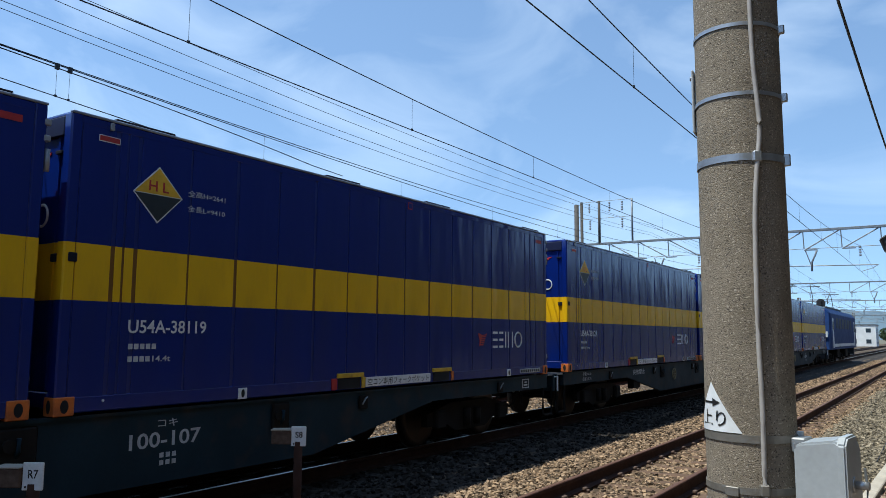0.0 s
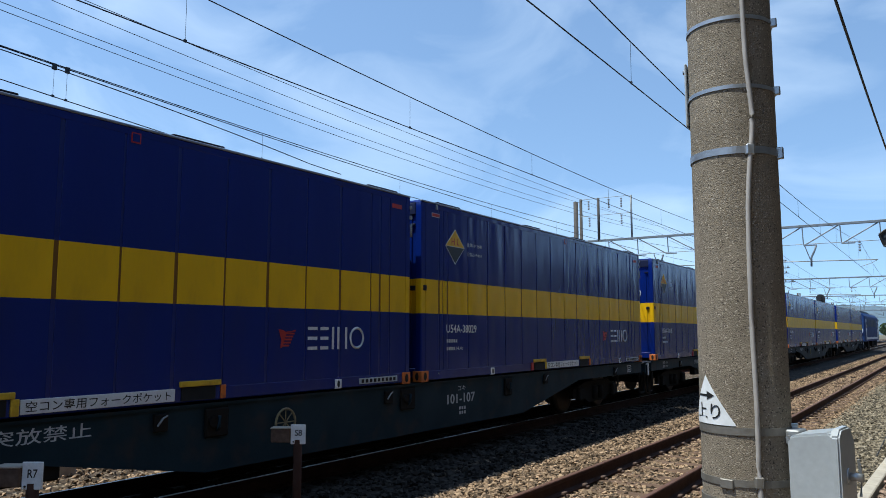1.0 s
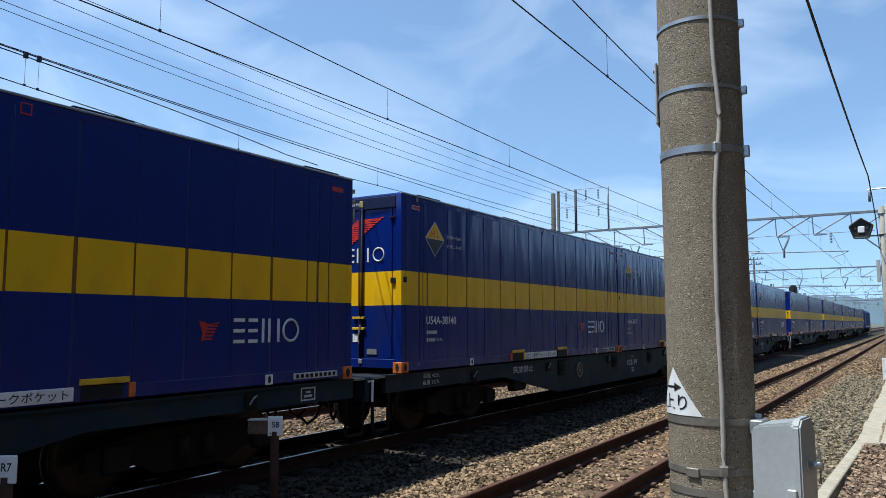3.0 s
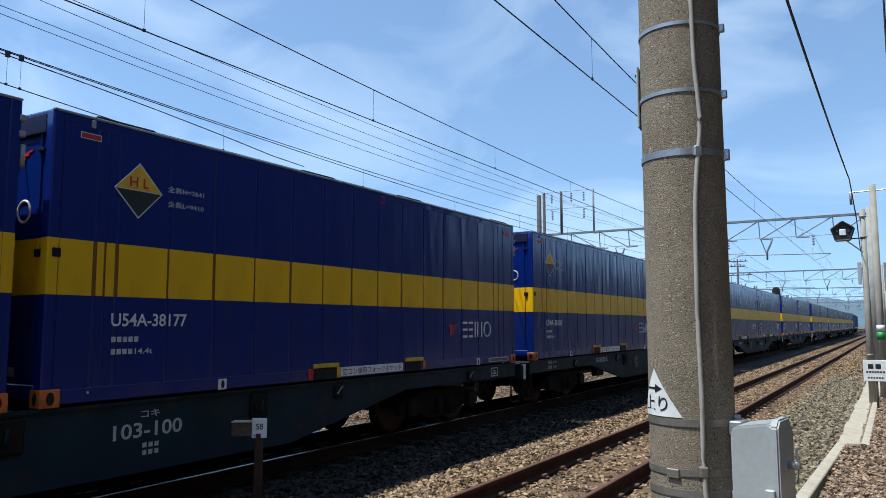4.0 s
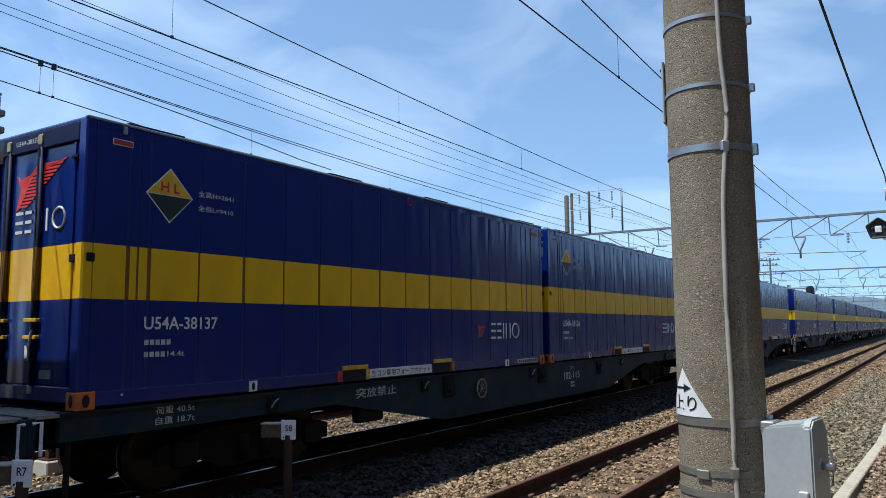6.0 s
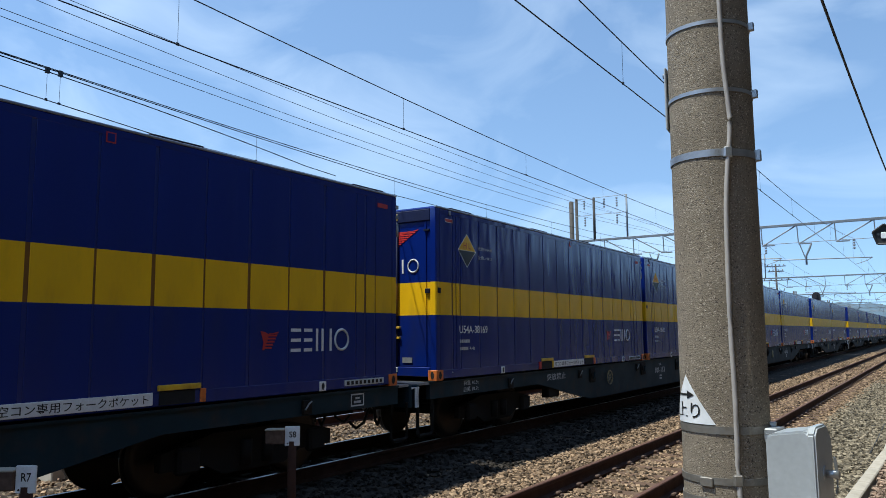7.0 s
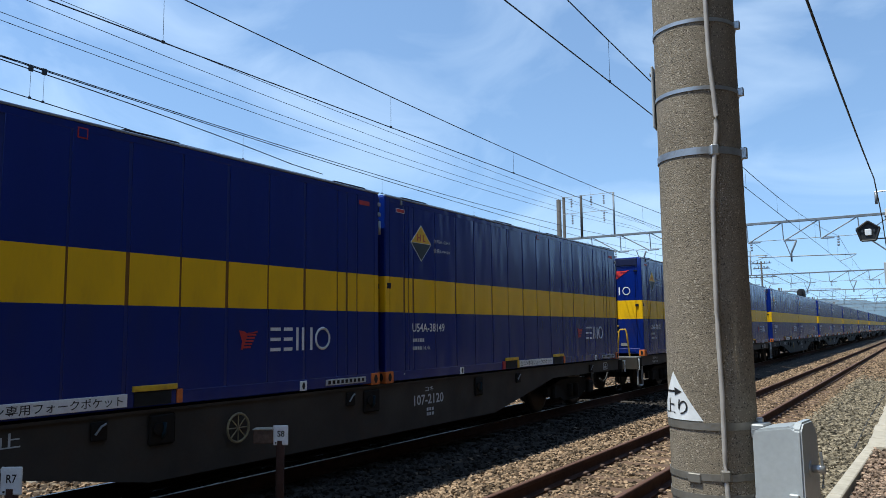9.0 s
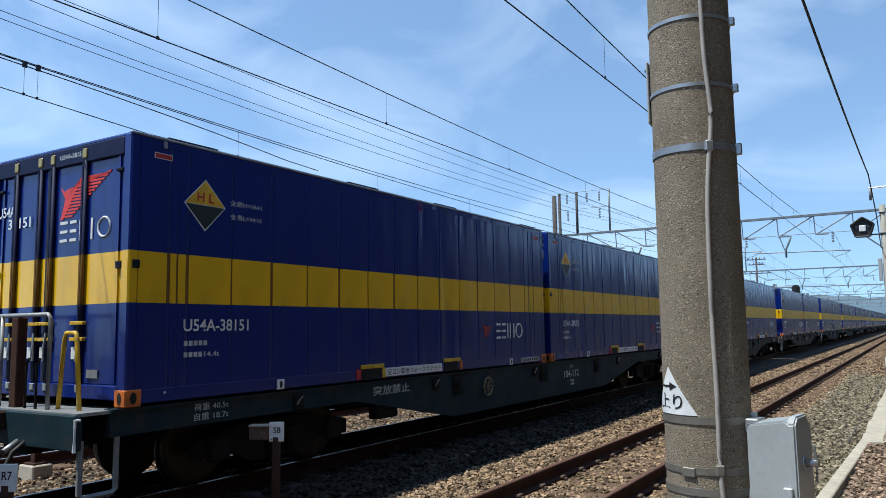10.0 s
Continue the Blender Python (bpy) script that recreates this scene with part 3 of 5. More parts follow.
    # reflector strip, small square at the far end, bolt
    r = part("red_strip", bm_box(X - 0.002, X + 0.003, 0.26, 0.47, 2.415, 2.475), M["letter"], root, "red strip with a white edge")
    part("strip_face", bm_box(X, X + 0.006, 0.268, 0.462, 2.423, 2.467), M["red"], r)
    part("strip_bracket", bm_box(X - 0.002, X + 0.018, 0.36, 0.40, 2.53, 2.60, 0.004), M["dullgalv"], root, "small bracket")
    r = part("square_mark", bm_box(X - 0.002, X + 0.003, 4.96, 5.06, 2.47, 2.57), M["red"], root, "small red square mark")
    part("square_face", bm_box(X, X + 0.006, 4.972, 5.048, 2.482, 2.558), P, r)
    part("rivet", bm_tube([(X, 0.44, 0.11), (X + 0.008, 0.44, 0.11)], 0.012, 8), M["dullletter"], root)
    for z in (2.30, 2.44):
        part("corner_hook", bm_box(1.19, 1.262, 9.385, 9.44, z, z + 0.055, 0.008), M["dullgalv"], root, "pale steel corner hook")
    part("corner_pipe", bm_tube([(1.235, 9.43, 2.05), (1.235, 9.43, 2.24)], 0.022, 8), M["dullgalv"], root, "short pale pipe at the corner")
    # front end mark that shows past the corner
    part("front_strip", bm_box(X - 0.002, X + 0.003, 8.98, 9.20, 2.415, 2.475), M["red"], root, "red strip")
    return root


# ---------------------------------------------------------------- wagon
W_LEN = 19.10


def bogie(parent, y):
    root = part("bogie", bm_box(-0.85, 0.85, y - 0.18, y + 0.18, 0.42, 0.66, 0.03), M["under"], parent, "dark bogie with two axles")
    for s in (-1, 1):
        b = bmesh.new()
        prism(b, [(y - 1.25, 0.34), (y - 0.7, 0.34), (y - 0.45, 0.22), (y + 0.45, 0.22), (y + 0.7, 0.34), (y + 1.25, 0.34), (y + 1.25, 0.52), (y + 0.6, 0.66), (y - 0.6, 0.66), (y - 1.25, 0.52)],
              "x", *sorted((s * 0.88, s * 0.98)))
        part("side_frame", b, M["under"], root)
        for k in (-0.16, 0.16):
            part("spring", bm_tube([(s * 0.99, y + k, 0.28), (s * 0.99, y + k, 0.55)], 0.075, 10), M["under"], root)
        for k in (-0.95, 0.95):
            part("axle_box", bm_box(*sorted((s * 0.94, s * 1.06)), y + k - 0.14, y + k + 0.14, 0.29, 0.56, 0.03), M["under"], root)
            w = bmesh.new()
            tube(w, [(s * 0.50, y + k, 0.43), (s * 0.525, y + k, 0.43)], 0.445, 28)
            tube(w, [(s * 0.525, y + k, 0.43), (s * 0.63, y + k, 0.43), (s * 0.635, y + k, 0.43)], [0.425, 0.415, 0.36], 28)
            part("wheel", w, M["wheel"], root, "steel wheel")
    for k in (-0.95, 0.95):
        part("axle", bm_tube([(-0.6, y + k, 0.43), (0.6, y + k, 0.43)], 0.08, 10), M["under"], root)


def build_wagon(name, paint, label, number, rail_end, ballast_t="40.5t"):
    root = thing(name, label, "wagon", "wagons of the train")
    for s in (-1, 1):
        b = bmesh.new()
        prism(b, [(-0.10, 0.97), (-0.10, 0.74), (3.5, 0.75), (6.0, 0.30), (12.9, 0.30), (15.4, 0.75), (19.2, 0.74), (19.2, 0.97)], "x", *sorted((s * 1.12, s * 1.19)))
        part("side_sill", b, paint, root)
        part("sill_flange", bm_box(*sorted((s * 1.09, s * 1.215)), -0.10, 19.2, 0.965, 0.992), paint, root)
        for y in (2.3, 5.35, 8.9, 13.7, 17.3):
            part("sill_bracket", bm_box(*sorted((s * 1.19, s * 1.225)), y, y + 0.16, 0.76, 0.93, 0.01), M["under"], root, "grimy bracket")
            part("tie_lever", bm_tube([(s * 1.235, y + 0.03, 0.82), (s * 1.245, y + 0.08, 0.89), (s * 1.24, y + 0.13, 0.91)], 0.010, 6), M["dullgalv"], root, "pale steel lever")
    for y, w in ((5.95, 0.30), (9.25, 0.34), (12.2, 0.26)):
        lock = part("twist_lock", bm_box(1.19, 1.222, y, y + w, 0.64, 0.94, 0.02), M["under"], root, "grimy container lock on the side sill")
        part("lock_pin", bm_tube([(1.20, y + w * 0.5, 0.70), (1.25, y + w * 0.5, 0.76), (1.25, y + w * 0.5, 0.86)], 0.02, 8), M["wagonblue"], lock)
        part("lock_body", bm_tube([(1.215, y + w * 0.3, 0.80), (1.245, y + w * 0.3, 0.80)], 0.055, 12), M["under"], lock)
    part("valve_box", bm_box(1.0, 1.16, 4.0, 4.5, 0.46, 0.70, 0.02), M["under"], root)
    part("centre_sill", bm_box(-0.22, 0.22, -0.3, 19.4, 0.55, 0.95), M["under"], root)
    for y in (0.0, 2.5, 5.0, 7.3, 9.5, 11.7, 14.1, 16.6, 19.0):
        part("cross_beam", bm_box(-1.12, 1.12, y - 0.09 if y else y, y + 0.09, 0.72, 0.99), M["under"], root)
    part("brake_tank", bm_tube([(0.55, 7.6, 0.50), (0.55, 9.2, 0.50)], 0.2, 14), M["under"], root)
    part("brake_rod", bm_tube([(-0.4, 3.2, 0.42), (-0.4, 15.8, 0.42)], 0.02, 6), M["under"], root)
    bogie(root, 2.30)
    bogie(root, 16.80)
    wheel = bmesh.new()
    ring(wheel, (1.235, 7.05, 0.70), "x", 0.15, 0.014, 20, 6)
    for a in range(4):
        c, s_ = math.cos(a * math.pi / 4), math.sin(a * math.pi / 4)
        tube(wheel, [(1.235, 7.05 - 0.15 * c, 0.70 - 0.15 * s_), (1.235, 7.05 + 0.15 * c, 0.70 + 0.15 * s_)], 0.007, 5)
    part("hand_brake_wheel", wheel, M["wheelrim"], root, "ring-shaped hand brake wheel, worn yellow")
    # ends: platform, coupler, hoses, foot steps
    reach = 0.42
    part("end_deck", bm_box(-1.18, 1.18, -reach, 0.05, 0.955, 0.985), M["dullgalv"], root, "pale end platform plate")
    part("end_beam", bm_box(-1.2, 1.2, -reach - 0.04, -reach + 0.04, 0.66, 0.97, 0.01), paint, root)
    part("end_beam", bm_box(-1.2, 1.2, 19.46, 19.54, 0.66, 0.97, 0.01), paint, root)
    part("end_deck", bm_box(-1.18, 1.18, 19.2, 19.48, 0.955, 0.985), M["dullgalv"], root, "pale end platform plate")
    for y, s in ((-reach, -1), (19.5, 1)):
        cp = bmesh.new()
        box(cp, -0.09, 0.09, *sorted((y, y + s * 0.30)), 0.80, 0.97, 0.02)
        box(cp, -0.14, 0.16, *sorted((y + s * 0.26, y + s * 0.46)), 0.76, 1.0, 0.04)
        part("coupler", cp, M["wheel"], root, "knuckle coupler")
        for x in (-0.42, 0.42):
            part("air_hose", bm_tube([(x, y, 0.72), (x, y + s * 0.14, 0.62), (x * 0.92, y + s * 0.22, 0.42), (x * 0.8, y + s * 0.34, 0.34), (x * 0.7, y + s * 0.44, 0.44)], 0.022, 7), M["black"], root, "black rubber hose")
        part("hose_clamp", bm_tube([(0.30, y + s * 0.02, 0.70), (0.36, y + s * 0.20, 0.62)], 0.03, 8), M["galv"], root, "pale hose valve")
        for x in (-1.16, 1.16):
            yy = y - s * 0.05
            st = bmesh.new()
            tube(st, [(x, yy, 0.74), (x, yy, 0.27), (x, yy - s * 0.04, 0.24), (x, yy - s * 0.32, 0.24), (x, yy - s * 0.36, 0.27), (x, yy - s * 0.36, 0.74)], 0.027, 6)
            part("foot_step", st, M["dullgalv"] if x > 0 and rail_end and s < 0 else M["under"], root, "pale foot step" if rail_end and s < 0 else "dark foot step")
            part("grab_iron", bm_tube([(x + 0.05, y, 0.93), (x + 0.08, y + s * 0.06, 0.94), (x + 0.08, y + s * 0.06, 0.66)], 0.016, 6), M["white"], root, "white grab iron")
    if rail_end:
        y = -reach + 0.10
        for x in (-1.1, -0.30):
            part("handrail_post", bm_tube([(x, y, 0.98), (x, y, 1.88)], 0.02, 8), M["dullgalv"], root)
        part("handrail", bm_tube([(-1.14, y, 1.88), (0.50, y, 1.88), (0.54, y, 1.84), (0.54, y, 0.98)], 0.021, 8), M["dullgalv"], root, "grey tubular handrail")
        part("handrail", bm_tube([(-1.14, y, 1.45), (-0.30, y, 1.45)], 0.015, 8), M["dullgalv"], root, "grey tubular handrail")
        part("step_loop", bm_tube([(0.58, y + 0.08, 0.98), (0.65, y + 0.08, 1.64), (0.68, y + 0.08, 1.70), (0.82, y + 0.08, 1.70), (0.85, y + 0.08, 1.64), (0.92, y + 0.08, 0.98)], 0.022, 8), M["yellow"], root, "yellow tubular grab loop")
        part("brake_stand", bm_box(-0.10, 0.02, y - 0.02, y + 0.08, 0.98, 1.86, 0.01), M["rail"], root, "rusty hand brake stand")
        for x in (0.16, 0.34):
            part("brake_lever", bm_tube([(x, y, 0.98), (x, y, 1.40), (x + 0.10, y - 0.03, 1.46)], 0.014, 6), M["under"], root, "dark brake lever")
    # lettering on the sill
    X = 1.1905
    ink = M["dullletter"]
    part("lettering", text_mesh("コキ", 0.075, ink, 0.22), None, root, "white lettering", at=facing_x(X, 10.75, 0.815))
    part("lettering", text_mesh(number, 0.145, ink, 0.80), None, root, "white running number", at=facing_x(X, 10.45, 0.63))
    b = bmesh.new()
    for z in (0.46, 0.53):
        for k in range(3):
            box(b, X, X + 0.003, 10.78 + 0.07 * k, 10.825 + 0.07 * k, z, z + 0.045)
    part("writing", b, ink, root, "small unreadable white writing")
    FY = 18.20
    frame_bars = bmesh.new()
    prism(frame_bars, [(FY, 0.78), (FY + 0.26, 0.78), (FY + 0.26, 0.94), (FY + 0.018, 0.94), (FY + 0.018, 0.922), (FY + 0.242, 0.922), (FY + 0.242, 0.798), (FY + 0.018, 0.798), (FY + 0.018, 0.94), (FY, 0.94)], "x", X, X + 0.003)
    part("marking_frame", frame_bars, ink, root, "worn white outlined marking")
    part("marking_bar", bm_box(X, X + 0.003, FY + 0.06, FY + 0.20, 0.82, 0.85), ink, root)
    part("marking_bar", bm_box(X, X + 0.003, FY + 0.09, FY + 0.17, 0.87, 0.895), ink, root)
    part("lettering", text_mesh("突放禁止", 0.13, ink, 0.87), None, root, "white lettering", at=facing_x(X, 3.87, 0.79))
    part("lettering", text_mesh("荷重 " + ballast_t, 0.075, ink, 0.46), None, root, "white lettering", at=facing_x(X, 0.85, 0.885))
    part("lettering", text_mesh("自重 18.7t", 0.075, ink, 0.46), None, root, "white lettering", at=facing_x(X, 0.85, 0.785))
    return root


# ---------------------------------------------------------------- locomotive
def build_loco():
    root = thing("locomotive", "blue and white electric locomotive at the head of the train", "locomotive")
    L, H = 17.2, 1.4
    b = bmesh.new()
    prism(b, [(-H, 0.95), (H, 0.95), (H, 3.3), (1.15, 3.62), (-1.15, 3.62), (-H, 3.3)], "y", 0.55, L - 0.55)
    part("body", b, M["locoblue"], root)
    for y0, y1, s in ((0.0, 0.55, -1), (L - 0.55, L, 1)):
        b = bmesh.new()
        lo, hi = (y1, y0) if s < 0 else (y0, y1)
        base = [(-H, 0.95), (H, 0.95), (H, 3.3), (1.15, 3.62), (-1.15, 3.62), (-H, 3.3)]
        a = [b.verts.new((x, lo, z)) for x, z in base]
        c = [b.verts.new((x * 0.94, hi - s * (0.35 if z > 2.2 else 0.0), z)) for x, z in base]
        b.faces.new(a)
        b.faces.new(c[::-1])
        for i in range(6):
            b.faces.new((a[i], a[(i + 1) % 6], c[(i + 1) % 6], c[i]))
        bmesh.ops.recalc_face_normals(b, faces=b.faces[:])
        part("cab", b, M["locoblue"], root, "blue cab end")
        face = hi + s * 0.01
        part("windscreen", bm_box(-1.05, 1.05, *sorted((face - s * 0.36, face - s * 0.22)), 2.35, 3.1, 0.02), M["glass"], root, "dark windscreen")
        part("white_band", bm_box(-1.25, 1.25, *sorted((face - s * 0.02, face + s * 0.02)), 1.75, 2.12), M["lococream"], root, "white band")
        for x in (-0.95, 0.95):
            part("headlight", bm_tube([(x, face, 1.55), (x, face + s * 0.04, 1.55)], 0.1, 12), M["white"], root, "round headlight")
        part("skirt", bm_box(-1.2, 1.2, *sorted((hi, hi - s * 0.5)), 0.35, 0.95, 0.03), M["locogrey"], root)
    part("side_band", bm_box(1.395, 1.412, 2.1, L - 2.1, 1.12, 1.32), M["lococream"], root, "white side band")
    for y in (1.35, L - 1.95):
        part("cab_door", bm_box(1.395, 1.41, y, y + 0.6, 1.05, 3.0, 0.01), M["lococream"], root, "white cab door")
        part("cab_window", bm_box(1.40, 1.42, y + 0.08, y + 0.52, 2.2, 2.8, 0.01), M["glass"], root, "dark side window")
    for k in range(6):
        part("louvre", bm_box(1.395, 1.415, 3.4 + k * 1.75, 4.6 + k * 1.75, 2.35, 3.05, 0.01), M["locogrey"], root, "grey air louvre")
    part("roof_box", bm_box(-0.8, 0.8, 4.5, 12.7, 3.62, 3.9, 0.05), M["locogrey"], root)
    for y in (2.9, L - 3.2):
        pan = part("pantograph", bm_box(-0.5, 0.5, y - 0.5, y + 0.5, 3.66, 3.76), M["locogrey"], root, "raised single-arm pantograph")
        part("lower_arm", bm_tube([(0, y, 3.76), (0, y + 0.9, 4.45)], 0.03, 6), M["locogrey"], pan)
        part("upper_arm", bm_tube([(0, y + 0.9, 4.45), (0, y - 0.1, 5.16)], 0.025, 6), M["locogrey"], pan)
        part("contact_strip", bm_box(-0.6, 0.6, y - 0.14, y - 0.06, 5.16, 5.2), M["wheel"], pan)
    for y in (3.2, 8.6, 14.0):
        bogie(root, y)
    part("equipment_box", bm_box(-1.2, 1.2, 5.3, 6.8, 0.35, 0.95, 0.04), M["under"], root)
    part("equipment_box", bm_box(-1.2, 1.2, 10.4, 11.9, 0.35, 0.95, 0.04), M["under"], root)
    return root


# front of each wagon's forward container along the track at 0 s
FRONTS = [55.35, 35.15, 15.10, -4.98, -26.11, -46.26, -66.30, -86.30, -107.41, -127.43, -147.28, -167.37, -187.62, -208.78, -228.50, -249.55]
REAR_SHIFT = {15.10: 0.07, -26.11: -0.03, -46.26: 0.20, -107.41: 0.11, -167.37: 0.15, -208.78: 0.13}
RAILED = {-4.98, -86.30, -167.37, -187.62, -228.50}
GREY = {-187.62, -208.78}
CODES = {55.35: "103-98", 35.15: "102-98", 15.10: "100-107", -4.98: "101-107", -26.11: "103-99", -46.26: "102-99", -66.30: "101-99", -86.30: "103-100", -107.41: "103-115",
         -127.43: "102-115", -147.28: "101-113", -167.37: "103-111", -187.62: "107-1052", -208.78: "107-2120", -228.50: "104-112", -249.55: "104-118"}
MOVING = []


def build_train():
    spare = [build_container()]
    spare += [copy_thing(spare[0], Matrix.Identity(4)) for _ in range(2 * len(FRONTS) - 1)]
    spare = iter(spare)
    numbers = iter(NUMBERS)
    for front in FRONTS:
        rear = front - W_LEN
        grey = front in GREY
        wagon = build_wagon("container_wagon", M["wagongrey"] if grey else M["wagonblue"],
                            ("brown-grey" if grey else "dark blue-grey") + " flat container wagon" + (" with handrails at its end" if front in RAILED else ""),
                            CODES[front], front in RAILED)
        MOVING.append((wagon, rear, 0.0))
        for y in (rear + W_LEN - C_LEN, rear + REAR_SHIFT.get(front, 0.0)):
            c = next(spare)
            n = next(numbers)
            part("lettering", text_mesh("U54A-" + n, 0.125, M["letter"], 0.88), None, c, "white container number", at=facing_x(C_HALF, 0.65, 0.70))
            part("lettering", text_mesh("U54A-", 0.115, M["white"], 0.38), None, c, "white container number", at=facing_back(-1.13, 0.018, 1.98))
            part("lettering", text_mesh(n, 0.115, M["white"], 0.44), None, c, "white container number", at=facing_back(-0.92, 0.018, 1.84))
            part("lettering", text_mesh("U54A-" + n, 0.05, M["dullletter"], 0.40), None, c, "small white container number", at=facing_back(0.06, -0.002, 2.49))
            MOVING.append((c, y, 1.0))
    MOVING.append((build_loco(), 56.3, 0.0))
    for ob, y, z in MOVING:
        ob.matrix_basis = Matrix.Translation((0, y, z))


build_train()


# ---------------------------------------------------------------- the pole beside the camera
PX, PY = 6.955, 4.615


def pole_radius(z):
    return 0.130 - (z - 1.4) * 0.0022


def band_mesh(z, h, r, mat):
    b = bmesh.new()
    n = 72
    rows = []
    for rr, zz in ((r, z), (r + 0.0022, z), (r + 0.0022, z + h), (r, z + h)):
        rows.append([b.verts.new((rr * math.cos(2 * math.pi * i / n), rr * math.sin(2 * math.pi * i / n), zz)) for i in range(n)])
    for k in range(4):
        a, c = rows[k], rows[(k + 1) % 4]
        for i in range(n):
            b.faces.new((a[i], a[(i + 1) % n], c[(i + 1) % n], c[i]))
    bmesh.ops.recalc_face_normals(b, faces=b.faces[:])
    return mesh_of("band", b, mat)


def on_pole(angle, r, z):
    """A place on the pole; angle 0 faces -y, positive towards +x, in degrees."""
    a = radians(angle)
    return (r * math.sin(a), -r * math.cos(a), z)


def build_pole():
    root = thing("concrete_pole", "round weathered concrete pole with metal bands", "pole", at=(PX, PY, 0))
    b = bmesh.new()
    tube(b, [(0, 0, z) for z in (-0.9, 0.4, 1.4, 2.4, 4.0, 9.0)], [pole_radius(z) for z in (-0.9, 0.4, 1.4, 2.4, 4.0, 9.0)], 56)
    part("shaft", b, M["pole"], root)
    for z, h in ((3.30, 0.012), (2.655, 0.012), (2.435, 0.012), (2.232, 0.022), (1.398, 0.022), (1.252, 0.020), (1.19, 0.022)):
        bd = part("band", band_mesh(z, h, pole_radius(z) + 0.001, M["galv"] if z > 1.5 else M["oldband"]), None, root, "thin stainless steel band")
        x, y, _ = on_pole(90, pole_radius(z) + 0.006, 0)
        buckle = bm_box(-0.008, 0.008, -0.012, 0.012, -0.006, h + 0.008, 0.002)
        part("buckle", buckle, M["galv"], bd, at=Matrix.Translation((x, y, z)) @ Matrix.Rotation(radians(90), 4, "Z"))
    x, y, _ = on_pole(-13, pole_radius(1.25) + 0.006, 0)
    part("buckle", bm_box(-0.020, 0.020, -0.002, 0.006, -0.003, 0.024, 0.002), M["oldband"], root, at=Matrix.Translation((x, y, 1.247)) @ Matrix.Rotation(radians(-13), 4, "Z"))
    # conduit winding down the pole
    pts = [(28, 4.2), (29, 3.2), (30, 2.71), (30.3, 2.61), (31, 2.52), (33.4, 2.447), (36.2, 2.36), (35.4, 2.295), (31.8, 2.231), (29, 2.163), (26, 2.07), (24.7, 1.91), (23.9, 1.70), (25.2, 1.585), (25.6, 1.44), (24.6, 1.275), (26.5, 1.20), (30, 1.08), (32, 0.2)]
    fine = []
    for (a0, z0), (a1, z1) in zip(pts, pts[1:]):
        for k in range(5):
            u = k / 5
            fine.append(on_pole(a0 + (a1 - a0) * u, pole_radius(z0) + 0.010, z0 + (z1 - z0) * k / 5))
    fine.append(on_pole(pts[-1][0], pole_radius(0.2) + 0.010, 0.2))
    for _ in range(4):
        fine = fine[:1] + [tuple((p + 2 * q + r) / 4 for p, q, r in zip(a, b, c)) for a, b, c in zip(fine, fine[1:], fine[2:])] + fine[-1:]
    part("conduit", bm_tube(fine, 0.0072, 10), M["conduit"], root, "thin grey conduit")
    for a, z in ((31.8, 2.228), (25, 1.255)):
        x, y, _ = on_pole(a, pole_radius(z) + 0.008, 0)
        clip = bm_box(-0.013, 0.013, -0.010, 0.012, -0.004, 0.030, 0.004)
        part("conduit_clip", clip, M["galv"] if z > 2 else M["oldband"], root, "steel conduit clip", at=Matrix.Translation((x, y, z)) @ Matrix.Rotation(radians(a), 4, "Z"))
    # plate on the far flank
    x, y, _ = on_pole(-84, pole_radius(2.45) + 0.006, 0)
    plate = part("flank_plate", bm_box(-0.03, 0.03, -0.004, 0.004, 2.36, 2.57, 0.003), M["boxgrey"], root, "thin plate seen edge on", at=Matrix.Translation((x, y, 0)) @ Matrix.Rotation(radians(-84), 4, "Z"))
    part("plate_bolt", bm_tube([(0, -0.012, 2.55), (0, 0.0, 2.55)], 0.008, 8), M["galv"], plate)
    # triangular plate wrapped round the shaft
    def wrapped(outline, lift, mat, name, parent, label=""):
        b = bmesh.new()
        steps = 14
        for poly in outline:
            xs = [p[0] for p in poly]
            lo, hi = min(xs), max(xs)
            cut = bmesh.new()
            f = cut.faces.new([cut.verts.new((p[0], p[1], 0)) for p in poly])
            for k in range(1, steps):
                c = lo + (hi - lo) * k / steps
                bmesh.ops.bisect_plane(cut, geom=cut.verts[:] + cut.edges[:] + cut.faces[:], plane_co=(c, 0, 0), plane_no=(1, 0, 0))
            m = {v: b.verts.new(on_pole(v.co.x, pole_radius(v.co.y) + lift, v.co.y)) for v in cut.verts}
            for f in cut.faces:
                b.faces.new([m[v] for v in f.verts]).smooth = True
            cut.free()
        return part(name, b, mat, parent, label)

    def wrapped_text(body, a0, z0, width, height, lift, mat, parent):
        me = text_mesh(body, height, mat, width).copy()
        for v in me.vertices:
            v.co = on_pole(a0 + v.co.x, pole_radius(z0) + lift, z0 + v.co.y)
        me.update()
        part("lettering", me, None, parent, "black lettering")

    sign = wrapped([[(-41, 1.568), (-80, 1.424), (2, 1.424)]], 0.004, M["white"], "direction_sign", root, "white triangular direction plate")
    wrapped([[(-57, 1.511), (-57, 1.505), (-38, 1.505), (-38, 1.511)], [(-39, 1.521), (-39, 1.495), (-26, 1.508)]], 0.0052, M["black"], "arrow", sign, "black arrow pointing along the line")
    wrapped_text("上り", -62, 1.440, 44, 0.046, 0.0054, M["black"], sign)
    wrapped([[(-30, 1.176), (-30, 1.150), (12, 1.150), (12, 1.176)]], 0.003, M["green"], "green_label", root, "green label strip")
    return root


